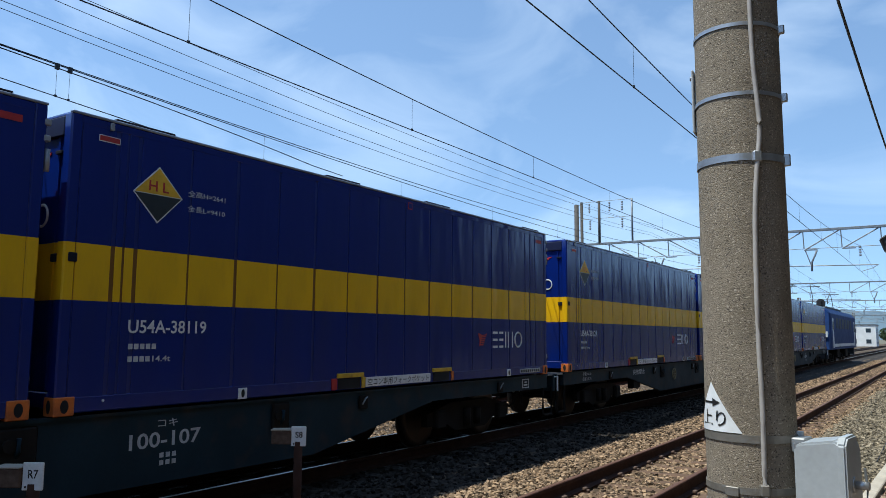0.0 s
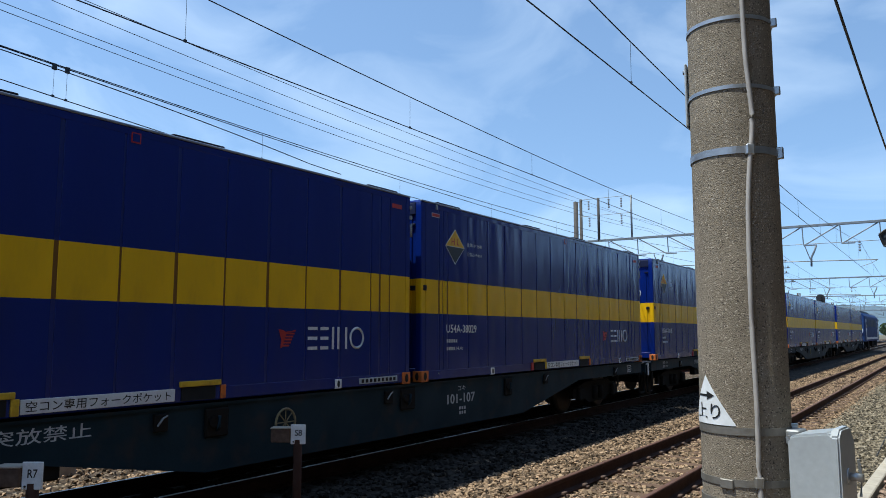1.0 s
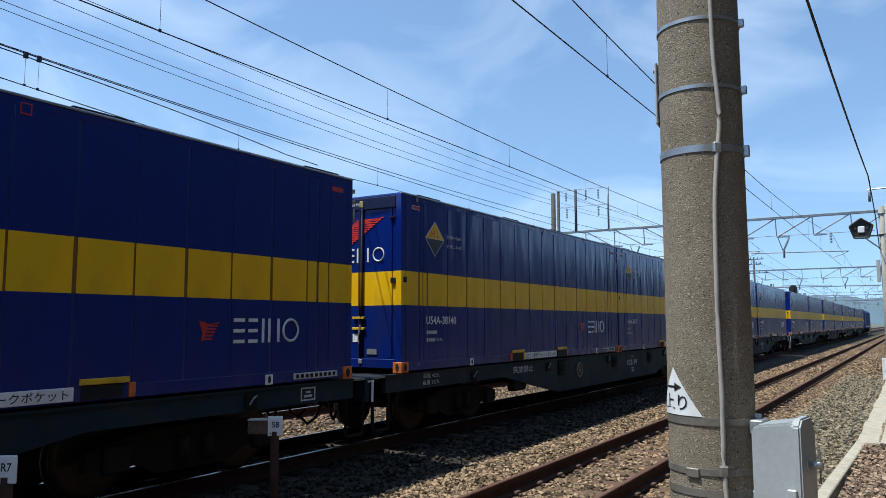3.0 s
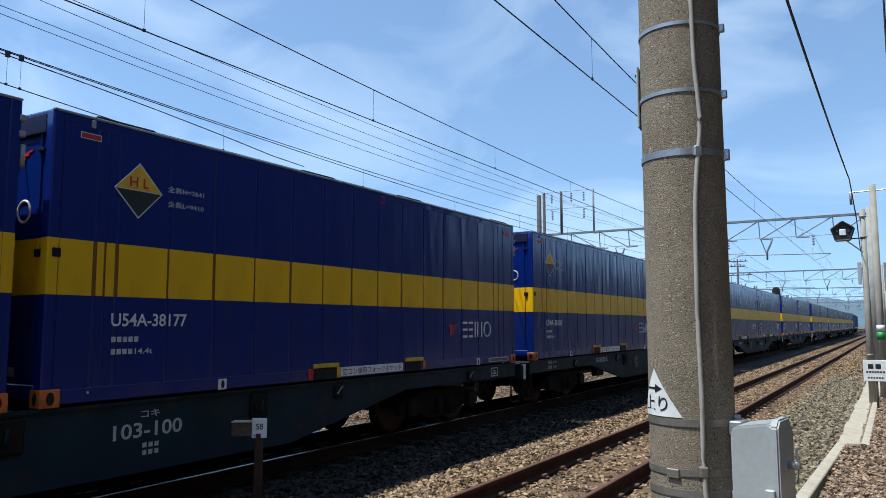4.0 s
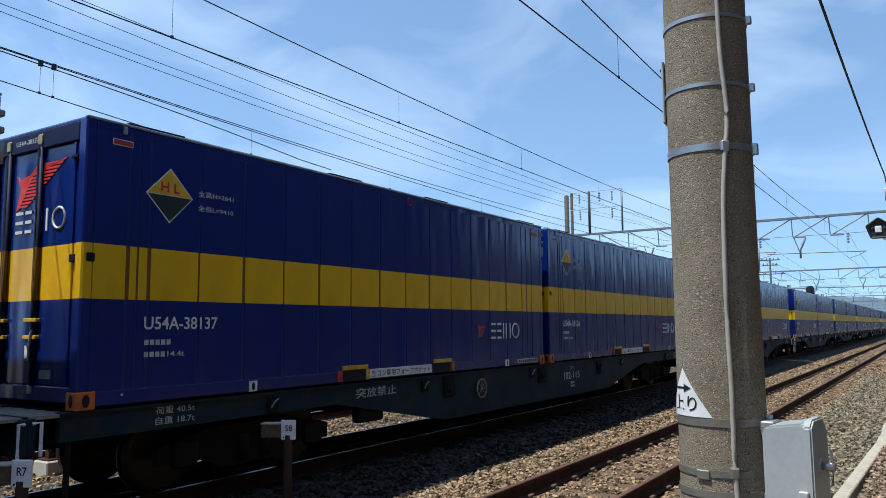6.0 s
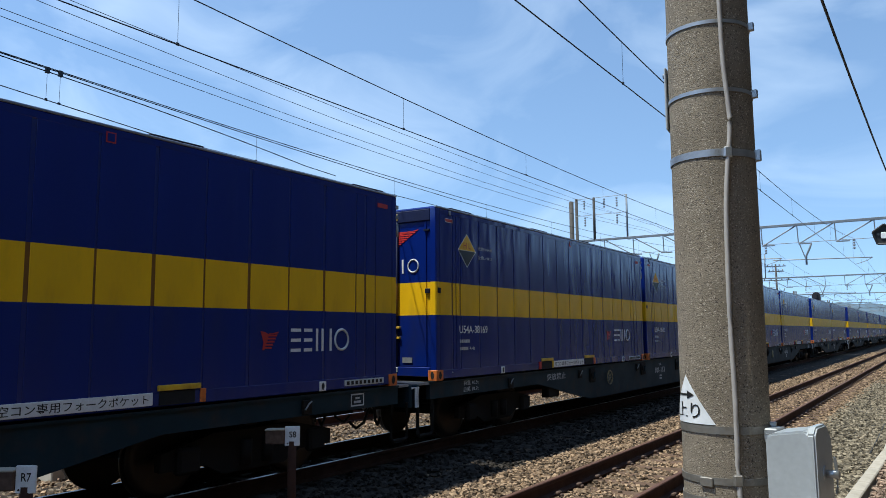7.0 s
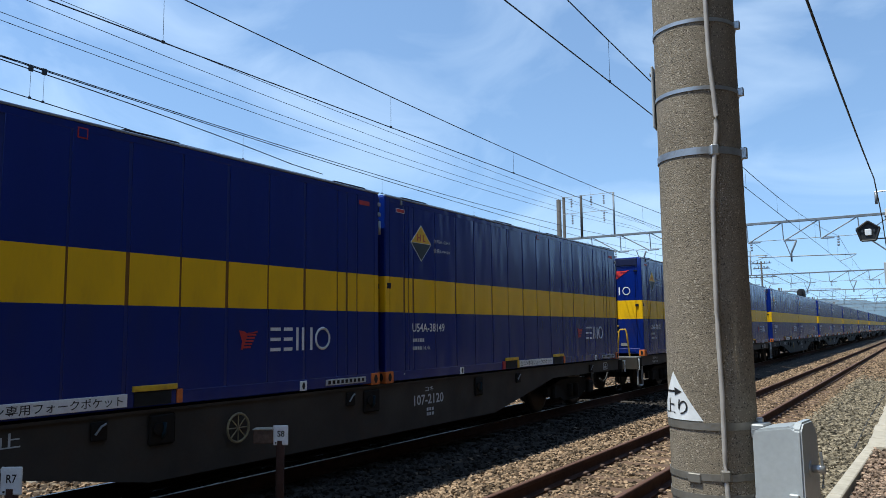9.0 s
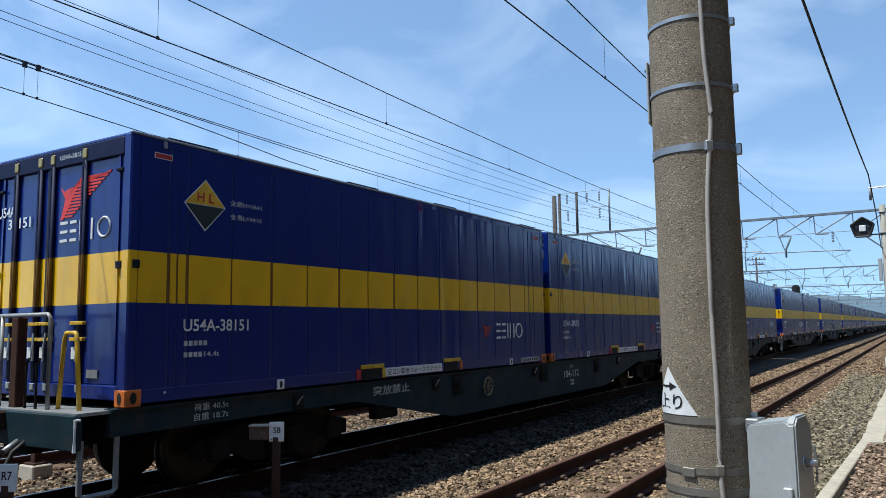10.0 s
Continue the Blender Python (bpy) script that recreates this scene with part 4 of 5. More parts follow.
def build_pole_box():
    """Grey steel cabinet strapped to the pole."""
    turn = Matrix.Translation((PX, PY, 0)) @ Matrix.Rotation(radians(-7), 4, "Z")
    root = thing("equipment_box", "light grey painted steel box strapped to the concrete pole", "box", at=turn)
    x0, x1, y0, y1 = 0.158, 0.274, -0.13, 0.02
    b = bmesh.new()
    prism(b, [(x0, 0.75), (x1, 0.75), (x1, 1.418), (x1 - 0.012, 1.426), (x0 + 0.012, 1.411), (x0, 1.400)], "y", y0, y1)
    bmesh.ops.bevel(b, geom=b.edges[:], offset=0.006, segments=2, affect="EDGES")
    part("cabinet", b, M["boxgrey"], root)
    side = bmesh.new()
    prism(side, [(y0 - 0.006, 0.74), (y1 + 0.012, 0.74), (y1 + 0.012, 1.391), (y1 - 0.035, 1.436), (y0 + 0.02, 1.436), (y0 - 0.006, 1.416)], "x", x1 - 0.006, x1 + 0.018)
    bmesh.ops.bevel(side, geom=side.edges[:], offset=0.005, segments=2, affect="EDGES")
    part("door", side, M["boxgrey"], root, "grey box door with folded edge")
    part("lock_rod", bm_tube([(x1 + 0.016, -0.06, 1.305), (x1 + 0.055, -0.06, 1.305)], 0.011, 12), M["galv"], root, "steel lock spindle")
    part("lock_disc", bm_tube([(x1 + 0.016, -0.06, 1.305), (x1 + 0.022, -0.06, 1.305)], 0.022, 16), M["galv"], root, "steel washer")
    part("padlock_hasp", bm_tube([(x1 + 0.045, -0.06, 1.352), (x1 + 0.050, -0.06, 1.30), (x1 + 0.046, -0.06, 1.255)], 0.004, 6), M["galv"], root, "steel hasp")
    part("hinge", bm_box(x1 - 0.022, x1 + 0.004, y0 - 0.016, y0 - 0.002, 1.205, 1.245, 0.003), M["boxgrey"], root, "grey hinge block")
    for z in (1.395, 1.19):
        part("bracket", bm_box(0.128, 0.168, -0.045, 0.03, z - 0.022, z + 0.020, 0.004), M["dullgalv"], root, "steel strap bracket")
        part("bolt", bm_tube([(0.140, -0.062, z), (0.140, -0.048, z)], 0.007, 6), M["galv"], root)
    return root


# ---------------------------------------------------------------- line-side things
def build_marker_post(y, x, writing):
    root = thing("marker_post", "short dark post with a white number plate between the tracks", "post", "numbered marker posts", at=(x, y, 0))
    part("post", bm_tube([(0.07, 0.03, -0.5), (0.07, 0.03, 0.66)], 0.045, 10), M["rail"], root)
    plate = part("number_plate", bm_box(0.0, 0.155, -0.004, 0.014, 0.615, 0.815, 0.006), M["white"], root, "white enamel number plate")
    part("lettering", text_mesh(writing, 0.062, M["black"], 0.075), None, plate, "black marking", at=facing_back(0.045, -0.006, 0.70))
    part("screw", bm_tube([(0.03, -0.009, 0.64), (0.03, 0, 0.64)], 0.008, 8), M["black"], plate)
    blk = part("junction_block", bm_box(-0.20, 0.0, -0.03, 0.11, 0.635, 0.775, 0.010), M["clip"], root, "rusty junction block")
    part("block_cover", bm_box(-0.205, 0.0, -0.036, 0.115, 0.772, 0.785, 0.004), M["concrete"], blk, "pale cover")
    root.matrix_basis = Matrix.Translation((x, y, -0.055)) @ Matrix.Rotation(radians(32), 4, "Z")
    return root


def build_far_posts():
    """The two slim poles further on, with what is fixed to them."""
    a = thing("slim_pole", "slim grey concrete pole beside the path", "pole", "slim poles", at=(6.98, 23.85, 0))
    part("shaft", bm_tube([(0, 0, -0.6), (0, 0, 4.62)], [0.082, 0.066], 18), M["farpole"], a)
    for z in (0.95, 3.9, 4.42):
        part("band", bm_tube([(0, 0, z), (0, 0, z + 0.03)], 0.086, 18), M["dullgalv"], a)
    part("cabinet", bm_box(-0.17, -0.085, -0.08, 0.1, 2.72, 3.28, 0.01), M["boxgrey"], a, "slim grey box")
    b = thing("slim_pole", "taller slim grey pole with a green and white band", "pole", "slim poles", at=(7.22, 25.2, 0))
    part("shaft", bm_tube([(0, 0, -0.6), (0, 0, 5.45)], [0.095, 0.078], 18), M["farpole"], b)
    part("cross_arm", bm_tube([(-0.55, 0, 5.28), (1.4, 0, 5.32)], 0.02, 6), M["galv"], b)
    part("insulator", bm_tube([(-0.52, 0, 4.95), (-0.52, 0, 5.28)], 0.035, 8), M["insul"], b)
    part("green_band", bm_tube([(0, 0, 1.32), (0, 0, 1.52)], 0.098, 18), M["green"], b, "green band")
    part("white_band", bm_tube([(0, 0, 1.54), (0, 0, 1.70)], 0.098, 18), M["white"], b, "white band")
    part("cabinet", bm_box(0.15, 0.34, -0.1, 0.12, 2.6, 3.35, 0.01), M["dullgalv"], b, "grey cable box")
    # pentagonal repeater hung from an arm
    m = thing("pentagon_marker", "black pentagonal lamp marker with a white centre on an arm", "signal marker", at=(6.53, 23.7, 4.05))
    pent = [(0.27 * math.sin(2 * math.pi * k / 5), 0.27 * math.cos(2 * math.pi * k / 5)) for k in range(5)]
    part("plate", bm_prism(pent, "y", -0.02, 0.02), M["black"], m)
    for p, q in zip(pent, pent[1:] + pent[:1]):
        h = bmesh.new()
        tube(h, [(p[0], -0.06, p[1]), (q[0], -0.06, q[1])], 0.028, 6)
        part("rim", h, M["black"], m)
    part("lamp_face", bm_box(-0.075, 0.075, -0.05, -0.018, -0.085, 0.075, 0.012), M["white"], m, "white square lamp face")
    part("lamp", bm_tube([(-0.13, -0.05, 0.03), (-0.13, -0.02, 0.03)], 0.03, 10), M["locogrey"], m)
    part("lamp", bm_tube([(0.13, -0.05, 0.03), (0.13, -0.02, 0.03)], 0.03, 10), M["locogrey"], m)
    part("arm", bm_tube([(0.0, 0.02, -0.17), (0.45, 0.1, -0.17)], 0.018, 6), M["wire"], m)
    part("stay", bm_tube([(0.05, 0.02, -0.20), (0.42, 0.1, -0.52)], 0.016, 6), M["galv"], m, "pale diagonal stay")
    part("stay", bm_tube([(0.18, 0.02, 0.15), (0.42, 0.1, 0.32)], 0.012, 6), M["wire"], m)
    # notice board
    s = thing("notice_board", "white enamel notice board with black writing on a stake", "notice board", at=(7.10, 22.2, 0))
    part("board", bm_box(-0.24, 0.24, -0.012, 0.012, 0.42, 0.90, 0.006), M["white"], s)
    w = bmesh.new()
    for k in range(2):
        box(w, -0.14 + 0.15 * k, -0.03 + 0.15 * k, -0.016, -0.011, 0.70, 0.81)
    for k in range(7):
        box(w, -0.18 + 0.055 * k, -0.14 + 0.055 * k, -0.016, -0.011, 0.61, 0.65)
    for k in range(6):
        box(w, -0.15 + 0.055 * k, -0.12 + 0.055 * k, -0.016, -0.011, 0.48, 0.52)
    part("writing", w, M["black"], s, "black unreadable writing")
    part("stake", bm_tube([(0.02, 0.03, -0.5), (0.02, 0.03, 0.88)], 0.025, 8), M["mast"], s)


def build_cables():
    def cable(name, pts, r, mat, label, cat="wire", seg=6):
        tagged(part(name, bm_tube(pts, r, seg), mat), label, cat)
    # cable running beside the path from pole to pole
    cable("telephone_cable", [(6.95, -6 + 30.0 * k / 20, 4.17 + 0.55 * ((k - 8) / 12.0) ** 2) for k in range(17)] + [(6.95, 20.5, 4.0), (6.90, 23.8, 3.55)], 0.011, M["blackwire"], "black hanging cable along the path")
    cable("drop_cable", [(7.62, 11.0, 8.0), (7.60, 11.0, 1.8), (7.60, 11.0, -0.3)], 0.012, M["blackwire"], "black steel guy wire")
    cable("ground_cable", [(6.42 + 0.02 * math.sin(y * 0.5), y, -0.29) for y in np.arange(16.5, 40, 0.7)], 0.010, M["blackwire"], "thin black cable lying on the ballast")


def span_z(y, sup, low, high):
    """Height of a hung wire between supports."""
    for a, b in zip(sup, sup[1:]):
        if a <= y <= b:
            u = (y - a) / (b - a) * 2 - 1
            return low + (high - low) * u * u
    return high


SUPPORTS = [-3.4, 45.4, 88.0, 130.5, 173.0, 215.5, 258.0, 300.5]


def dropper(root, x, y, low, top):
    d = bmesh.new()
    tube(d, [(x, y, low), (x, y, top)], 0.0028, 5)
    box(d, x - 0.010, x + 0.010, y - 0.018, y + 0.018, low - 0.010, low + 0.026)
    part("dropper", d, M["wire"], root)


def build_catenary():
    for x, contact, mess, drops in ((0.0, 5.215, 5.68, 7.79), (4.19, 5.015, 5.47, 11.70)):
        root = thing("overhead_line", "overhead contact wire hung from a carrying wire", "overhead line", "overhead lines")
        part("contact_wire", bm_tube([(x, y, contact) for y in np.arange(-20, 301, 4.0)], 0.0085, 5), M["wire"], root)
        ys = np.concatenate([np.arange(-21, 45.4, 1.6), np.arange(45.4, 301, 4.26)])
        part("carrying_wire", bm_tube([(x, y, span_z(y, SUPPORTS, mess, 6.35)) for y in ys], 0.0085, 5), M["wire"], root)
        y = drops - 4.65 * 5
        while y < 120:
            dropper(root, x, y, contact, span_z(y, SUPPORTS, mess, 6.35))
            y += 4.65
    # the back line, where one pair of wires gives way to the next
    x = -3.8
    root = thing("overhead_line", "overhead contact wires overlapping below two carrying wires", "overhead line", "overhead lines")
    leaving = lambda y: max(5.19, 5.36 - 0.0625 * (y - 7.84))
    carry = lambda y: 5.60 + 0.00134 * (y - 22.0) ** 2 if y < 45.4 else span_z(y, SUPPORTS, 5.64, 6.35)
    part("contact_wire", bm_tube([(x, y, leaving(y)) for y in np.concatenate([np.arange(-18, 12, 1.5), np.arange(12, 301, 4.0)])], 0.0085, 5), M["wire"], root)
    part("carrying_wire", bm_tube([(x, y, carry(y)) for y in np.concatenate([np.arange(-14, 45.4, 1.5), np.arange(45.4, 301, 4.26)])], 0.0085, 5), M["wire"], root)
    part("carrying_wire", bm_tube([(x, y, 5.405 + 0.00091 * (y - 30.0) ** 2) for y in np.arange(-12, 46, 1.5)], 0.0085, 5), M["wire"], root)
    part("contact_wire", bm_tube([(x, y, 5.80 - 0.048 * (y - 8.0) - 0.0045 * max(0.0, min(y, 14.0) - 8.0) ** 2) for y in np.arange(-10, 16, 1.0)], 0.0095, 5), M["wire"], root)
    for y in (8.28, 8.49):
        dropper(root, x, y, leaving(y), 5.83)
        part("wire_clamp", bm_box(x - 0.02, x + 0.02, y - 0.035, y + 0.035, 5.76, 5.86, 0.006), M["wire"], root)
    for k in range(10):
        y = 12.6 + 4.65 * k
        dropper(root, x, y, leaving(y), carry(y))
    # feeder wires above
    for x, low, k, mid in ((-8.0, 7.975, 0.00094, 29.0), (-8.0, 7.73, 0.00115, 29.0), (-8.0, 8.35, 0.0012, 29.0), (-8.0, 8.655, 0.00054, 38.0)):
        ys = np.arange(-19, 301, 3.0)
        pts = [(x, y, low + k * ((y - mid) if y < 50.3 else ((y - 50.3) % 42.6 - 21.3)) ** 2) for y in ys]
        tagged(part("feeder_wire", bm_tube(pts, 0.008, 5), M["wire"]), "bare feeder wire hung along the line", "wire", "feeder wires")


def build_portal(y, left, right, tall):
    root = thing("portal_gantry", "grey steel gantry spanning the tracks with hung wire supports", "gantry", "gantries over the tracks", at=(0, y, 0))
    zb = 7.28
    part("mast", bm_tube([(left - 0.08, 0, -0.7), (left - 0.08, 0, 9.8 if tall else 7.9)], [0.16, 0.14], 12), M["mast"], root, "dark weathered mast")
    part("mast", bm_tube([(left + 0.22, 0.1, -0.7), (left + 0.22, 0.1, 9.95 if tall else 7.9)], [0.10, 0.09], 12), M["mast"], root, "slim dark mast")
    part("mast", bm_tube([(right, 0, -0.7), (right, 0, 7.6)], [0.17, 0.14], 14), M["farpole"], root, "pale concrete mast")
    part("beam", bm_box(left, right, -0.07, 0.07, zb - 0.06, zb + 0.07, 0.01), M["beam"], root)
    part("lower_chord", bm_tube([(left + 1.2, 0, zb - 0.95), (right - 0.6, 0, zb - 0.95)], 0.018, 6), M["beam"], root)
    for k in range(9):
        x = left + 2.01 + 1.775 * k
        part("hanger", bm_tube([(x, 0, zb - 0.05), (x + 0.03, 0, zb - 0.95)], 0.030, 6), M["beam"], root)
        if k == 4:
            continue
        a, c = (x + 0.08, x + 1.70) if k < 4 else (x + 1.72, x + 0.08)
        if max(a, c) < right:
            part("strut", bm_tube([(a, 0, zb - 0.05), (c, 0, zb - 1.0)], 0.034, 6), M["beam"], root)
            part("foot_plate", bm_box(c - 0.05, c + 0.58, -0.04, 0.04, zb - 1.05, zb - 0.99), M["beam"], root)
    for tx, cz in ((0.0, 5.22), (4.19, 5.03), (-3.8, 5.17), (-7.6, 5.17)):
        if tx < left + 1 or tx > right:
            continue
        dx = tx - 2.0
        part("drop_post", bm_tube([(dx, 0, zb - 1.05), (dx - 0.10, 0, 5.95), (dx - 0.26, 0, 5.6), (dx - 0.27, 0, 5.15)], 0.05, 8), M["beam"], root)
        part("drop_brace", bm_tube([(dx - 0.55, 0, zb - 1.02), (dx - 0.28, 0, 5.42)], 0.028, 6), M["beam"], root)
        part("pull_off_arm", bm_tube([(tx - 3.9, 0, cz + 0.43), (tx + 0.75, 0, cz + 0.33)], 0.030, 6), M["beam"], root)
        part("registration_arm", bm_tube([(tx + 0.7, 0, cz + 0.30), (tx + 0.45, 0, cz + 0.16), (tx, 0, cz + 0.02)], 0.016, 6), M["beam"], root)
        ins = bmesh.new()
        for k in range(4):
            tube(ins, [(tx - 0.02, 0, zb - 0.95 - 0.14 * k), (tx - 0.02, 0, zb - 1.04 - 0.14 * k)], [0.07, 0.04], 8)
        part("insulator_string", ins, M["insul"], root, "grey insulator string")
    if tall:
        part("feeder_post", bm_tube([(left + 1.4, 0, zb), (left + 1.4, 0, 9.92)], 0.085, 8), M["mast"], root, "dark feeder post")
        part("feeder_post", bm_tube([(left + 3.46, 0, zb), (left + 3.46, 0, 9.9)], 0.06, 8), M["beam"], root)
        for z in (9.9, 8.85):
            part("cross_arm", bm_tube([(left + 0.2, 0, z), (left + 3.5, 0, z)], 0.016, 6), M["beam"], root)
        for xi, z in ((left + 0.77, 9.9), (left + 2.06, 9.9), (left + 2.85, 9.9), (left + 0.81, 8.85), (left + 2.85, 8.85)):
            ins = bmesh.new()
            for k in range(4):
                tube(ins, [(xi, 0, z - 0.12 - 0.15 * k), (xi, 0, z - 0.21 - 0.15 * k)], [0.075, 0.045], 8)
            part("insulator_string", ins, M["insul"], root, "grey insulator string")
    return root


def build_signal():
    root = thing("railway_signal", "black round-topped railway signal on a slim post", "signal", at=(-2.1, 81.5, 0))
    part("post", bm_tube([(0, 0, -0.6), (0, 0, 4.6)], 0.07, 10), M["mast"], root)
    b = bmesh.new()
    out = [(-0.38, -0.4), (0.38, -0.4)] + [(0.38 * math.cos(a), 0.25 + 0.38 * math.sin(a)) for a in (math.pi * k / 10 for k in range(11))]
    prism(b, [(x, 4.75 + z) for x, z in out], "y", -0.03, 0.03)
    part("backboard", b, M["black"], root)
    for z in (4.62, 4.9, 5.15):
        part("hood", bm_tube([(0, -0.28, z), (0, -0.03, z)], 0.11, 12), M["black"], root, "black lamp hood")


# ---------------------------------------------------------------- far surroundings
def build_house(x, y, w, d, h, wall, label, storeys=2, gable="x", turn=0.0, name="house"):
    root = thing(name, label, "house", at=Matrix.Translation((x, y, -0.6)) @ Matrix.Rotation(radians(turn), 4, "Z"))
    part("wall", bm_box(-w / 2, w / 2, -d / 2, d / 2, 0, h), wall, root)
    rf = bmesh.new()
    o, rise = 0.22, h * 0.28
    if gable == "flat":
        box(rf, -w / 2 - 0.15, w / 2 + 0.15, -d / 2 - 0.15, d / 2 + 0.15, h, h + 0.25)
    elif gable == "x":
        prism(rf, [(-d / 2 - o, h - 0.1), (d / 2 + o, h - 0.1), (d / 2 + o, h + 0.05), (0, h + rise), (-d / 2 - o, h + 0.05)], "x", -w / 2 - o, w / 2 + o)
    else:
        prism(rf, [(-w / 2 - o, h - 0.1), (w / 2 + o, h - 0.1), (w / 2 + o, h + 0.05), (0, h + rise), (-w / 2 - o, h + 0.05)], "y", -d / 2 - o, d / 2 + o)
    part("roof", rf, M["roofgrey"], root, "grey roof")
    for s in range(storeys):
        z = 0.9 + s * (h / storeys)
        for face in ("x", "y"):
            n = max(1, int((d if face == "x" else w) / 2.6))
            for k in range(n):
                c = ((k + 0.5) / n - 0.5) * (d if face == "x" else w)
                if face == "x":
                    fr = part("window", bm_box(w / 2 - 0.02, w / 2 + 0.05, c - 0.62, c + 0.62, z, z + 1.15), M["boxgrey"], root, "grey framed window")
                    part("pane", bm_box(w / 2, w / 2 + 0.056, c - 0.55, c + 0.55, z + 0.07, z + 1.08), M["glass"], fr)
                else:
                    fr = part("window", bm_box(c - 0.62, c + 0.62, -d / 2 - 0.05, -d / 2 + 0.02, z, z + 1.15), M["boxgrey"], root, "grey framed window")
                    part("pane", bm_box(c - 0.55, c + 0.55, -d / 2 - 0.056, -d / 2, z + 0.07, z + 1.08), M["glass"], fr)
    return root


def build_tree(x, y, height, spread, seed):
    rnd = random.Random(seed)
    root = thing("tree", "leafy green broadleaf tree beyond the tracks", "tree", "trees", at=(x, y, -0.6))
    b = bmesh.new()
    tube(b, [(0, 0, 0), (0.1, 0, height * 0.3), (0, 0.1, height * 0.75)], [0.2, 0.15, 0.05], 8)
    for k in range(6):
        a, z = rnd.uniform(0, 6.28), height * rnd.uniform(0.3, 0.6)
        tube(b, [(0, 0, z), (spread * 0.5 * math.cos(a), spread * 0.5 * math.sin(a), z + height * 0.2)], [0.07, 0.02], 6)
    part("trunk", b, M["bark"], root)
    vs, fs = [], []
    for k in range(900):
        a, u = rnd.uniform(0, 6.28), rnd.uniform(-1, 1)
        lob = 1 + 0.35 * noise.noise((math.cos(a) * 1.7 + seed, math.sin(a) * 1.7, u * 1.7))
        r = spread * lob * (rnd.uniform(0.35, 1.0) ** 0.5) * math.sqrt(max(0.05, 1 - u * u * 0.85))
        c = Vector((r * math.cos(a), r * math.sin(a), height * 0.64 + u * height * 0.36))
        s = rnd.uniform(0.16, 0.38)
        q = Euler((rnd.uniform(0, 6), rnd.uniform(0, 6), rnd.uniform(0, 6))).to_matrix()
        i = len(vs)
        vs += [tuple(c + q @ Vector(p)) for p in ((-s, -s * 0.6, 0), (s, -s * 0.5, 0.05), (s * 0.8, s * 0.6, 0), (-s * 0.7, s * 0.7, 0.08))]
        fs.append((i, i + 1, i + 2, i + 3))
    me = bpy.data.meshes.new("crown")
    me.from_pydata(vs, [], fs)
    me.materials.append(M["leaf"])
    part("crown", me, None, root)
    return root


def build_far():
    # hills on the skyline
    bm = bmesh.new()
    prev = None
    for k in range(81):
        x = -700 + k * 17.5
        h = 14 + 26 * (0.5 + 0.5 * noise.noise((x / 160, 2.2, 0))) + 6 * noise.noise((x / 45, 7.0, 0))
        row = [bm.verts.new((x, 1500, -3)), bm.verts.new((x, 1560, h * 1.2)), bm.verts.new((x, 1700, h * 1.9)), bm.verts.new((x, 1900, -3))]
        if prev:
            for i in range(3):
                bm.faces.new((prev[i], row[i], row[i + 1], prev[i + 1])).smooth = True
        prev = row
    tagged(part("far_hills", bm, M["hill"]), "low hazy blue-green hills on the skyline", "hills", kind="structure")
    build_house(-12, 229, 10, 9, 5.6, M["wallwhite"], "white flat-roofed building beside the line far off", gable="flat", name="building")
    build_house(-18.4, 8.6, 8, 9, 5.3, M["wallbeige"], "beige house with a grey gabled roof behind the tracks", gable="y", turn=4)
    build_house(19, 175, 10, 9, 6.0, M["wallbeige"], "beige house with a grey roof far off", gable="x")
    build_house(16, 230, 12, 9, 6.0, M["wallwhite"], "white house with a grey roof far off", gable="y")
    for i, (x, y, h, s) in enumerate(((-26, 205, 5.0, 2.4), (-22, 250, 5.5, 2.6), (-16, 285, 5.5, 2.8), (-10, 330, 6.0, 3.2), (-30, 300, 6.0, 3.0), (13, 205, 6.0, 2.8), (11, 260, 6.0, 3.0), (9.5, 300, 6.0, 3.2))):
        build_tree(x, y, h, s, i)


# unseen plain walls added on the path side to block sky light and reflections
tagged(part("wall_east", bm_box(10.2, 10.6, -40, 30, -0.6, 9.0), M["backwall"]), "unseen dark wall added to block sky light from the train", "wall", kind="structure")
tagged(part("wall_east", bm_box(10.2, 10.6, 30.004, 300, -0.6, 5.2), M["farwall"]), "unseen lower wall added to darken low reflections on the far containers", "wall", kind="structure")
build_pole()
build_pole_box()
build_marker_post(7.90, 1.80, "S8")
build_marker_post(5.17, 1.80, "R7")
build_far_posts()
stub = thing("stub_post", "rusty steel stub post on a concrete foot", "post", at=(-2.57, 8.0, 0))
part("foot", bm_box(-0.17, 0.17, -0.14, 0.14, -0.4, -0.03, 0.015), M["concrete"], stub, "pale concrete foot")
part("post", bm_box(-0.05, 0.05, -0.05, 0.05, -0.03, 0.52, 0.006), M["rail"], stub)
part("base_plate", bm_box(-0.12, 0.12, -0.1, 0.1, -0.03, -0.005, 0.004), M["rail"], stub)
build_cables()
build_catenary()
build_portal(45.4, -11.1, 6.75, True)
for y in SUPPORTS[2:6]:
    build_portal(y, -11.1, 6.75, y < 90)
build_signal()
build_far()
mast = thing("utility_pole", "far utility pole with three cross arms and insulators", "utility pole", at=(-13.5, 130, 0))
part("shaft", bm_tube([(0, 0, -0.6), (0, 0, 12.2)], [0.2, 0.13], 12), M["mast"], mast)
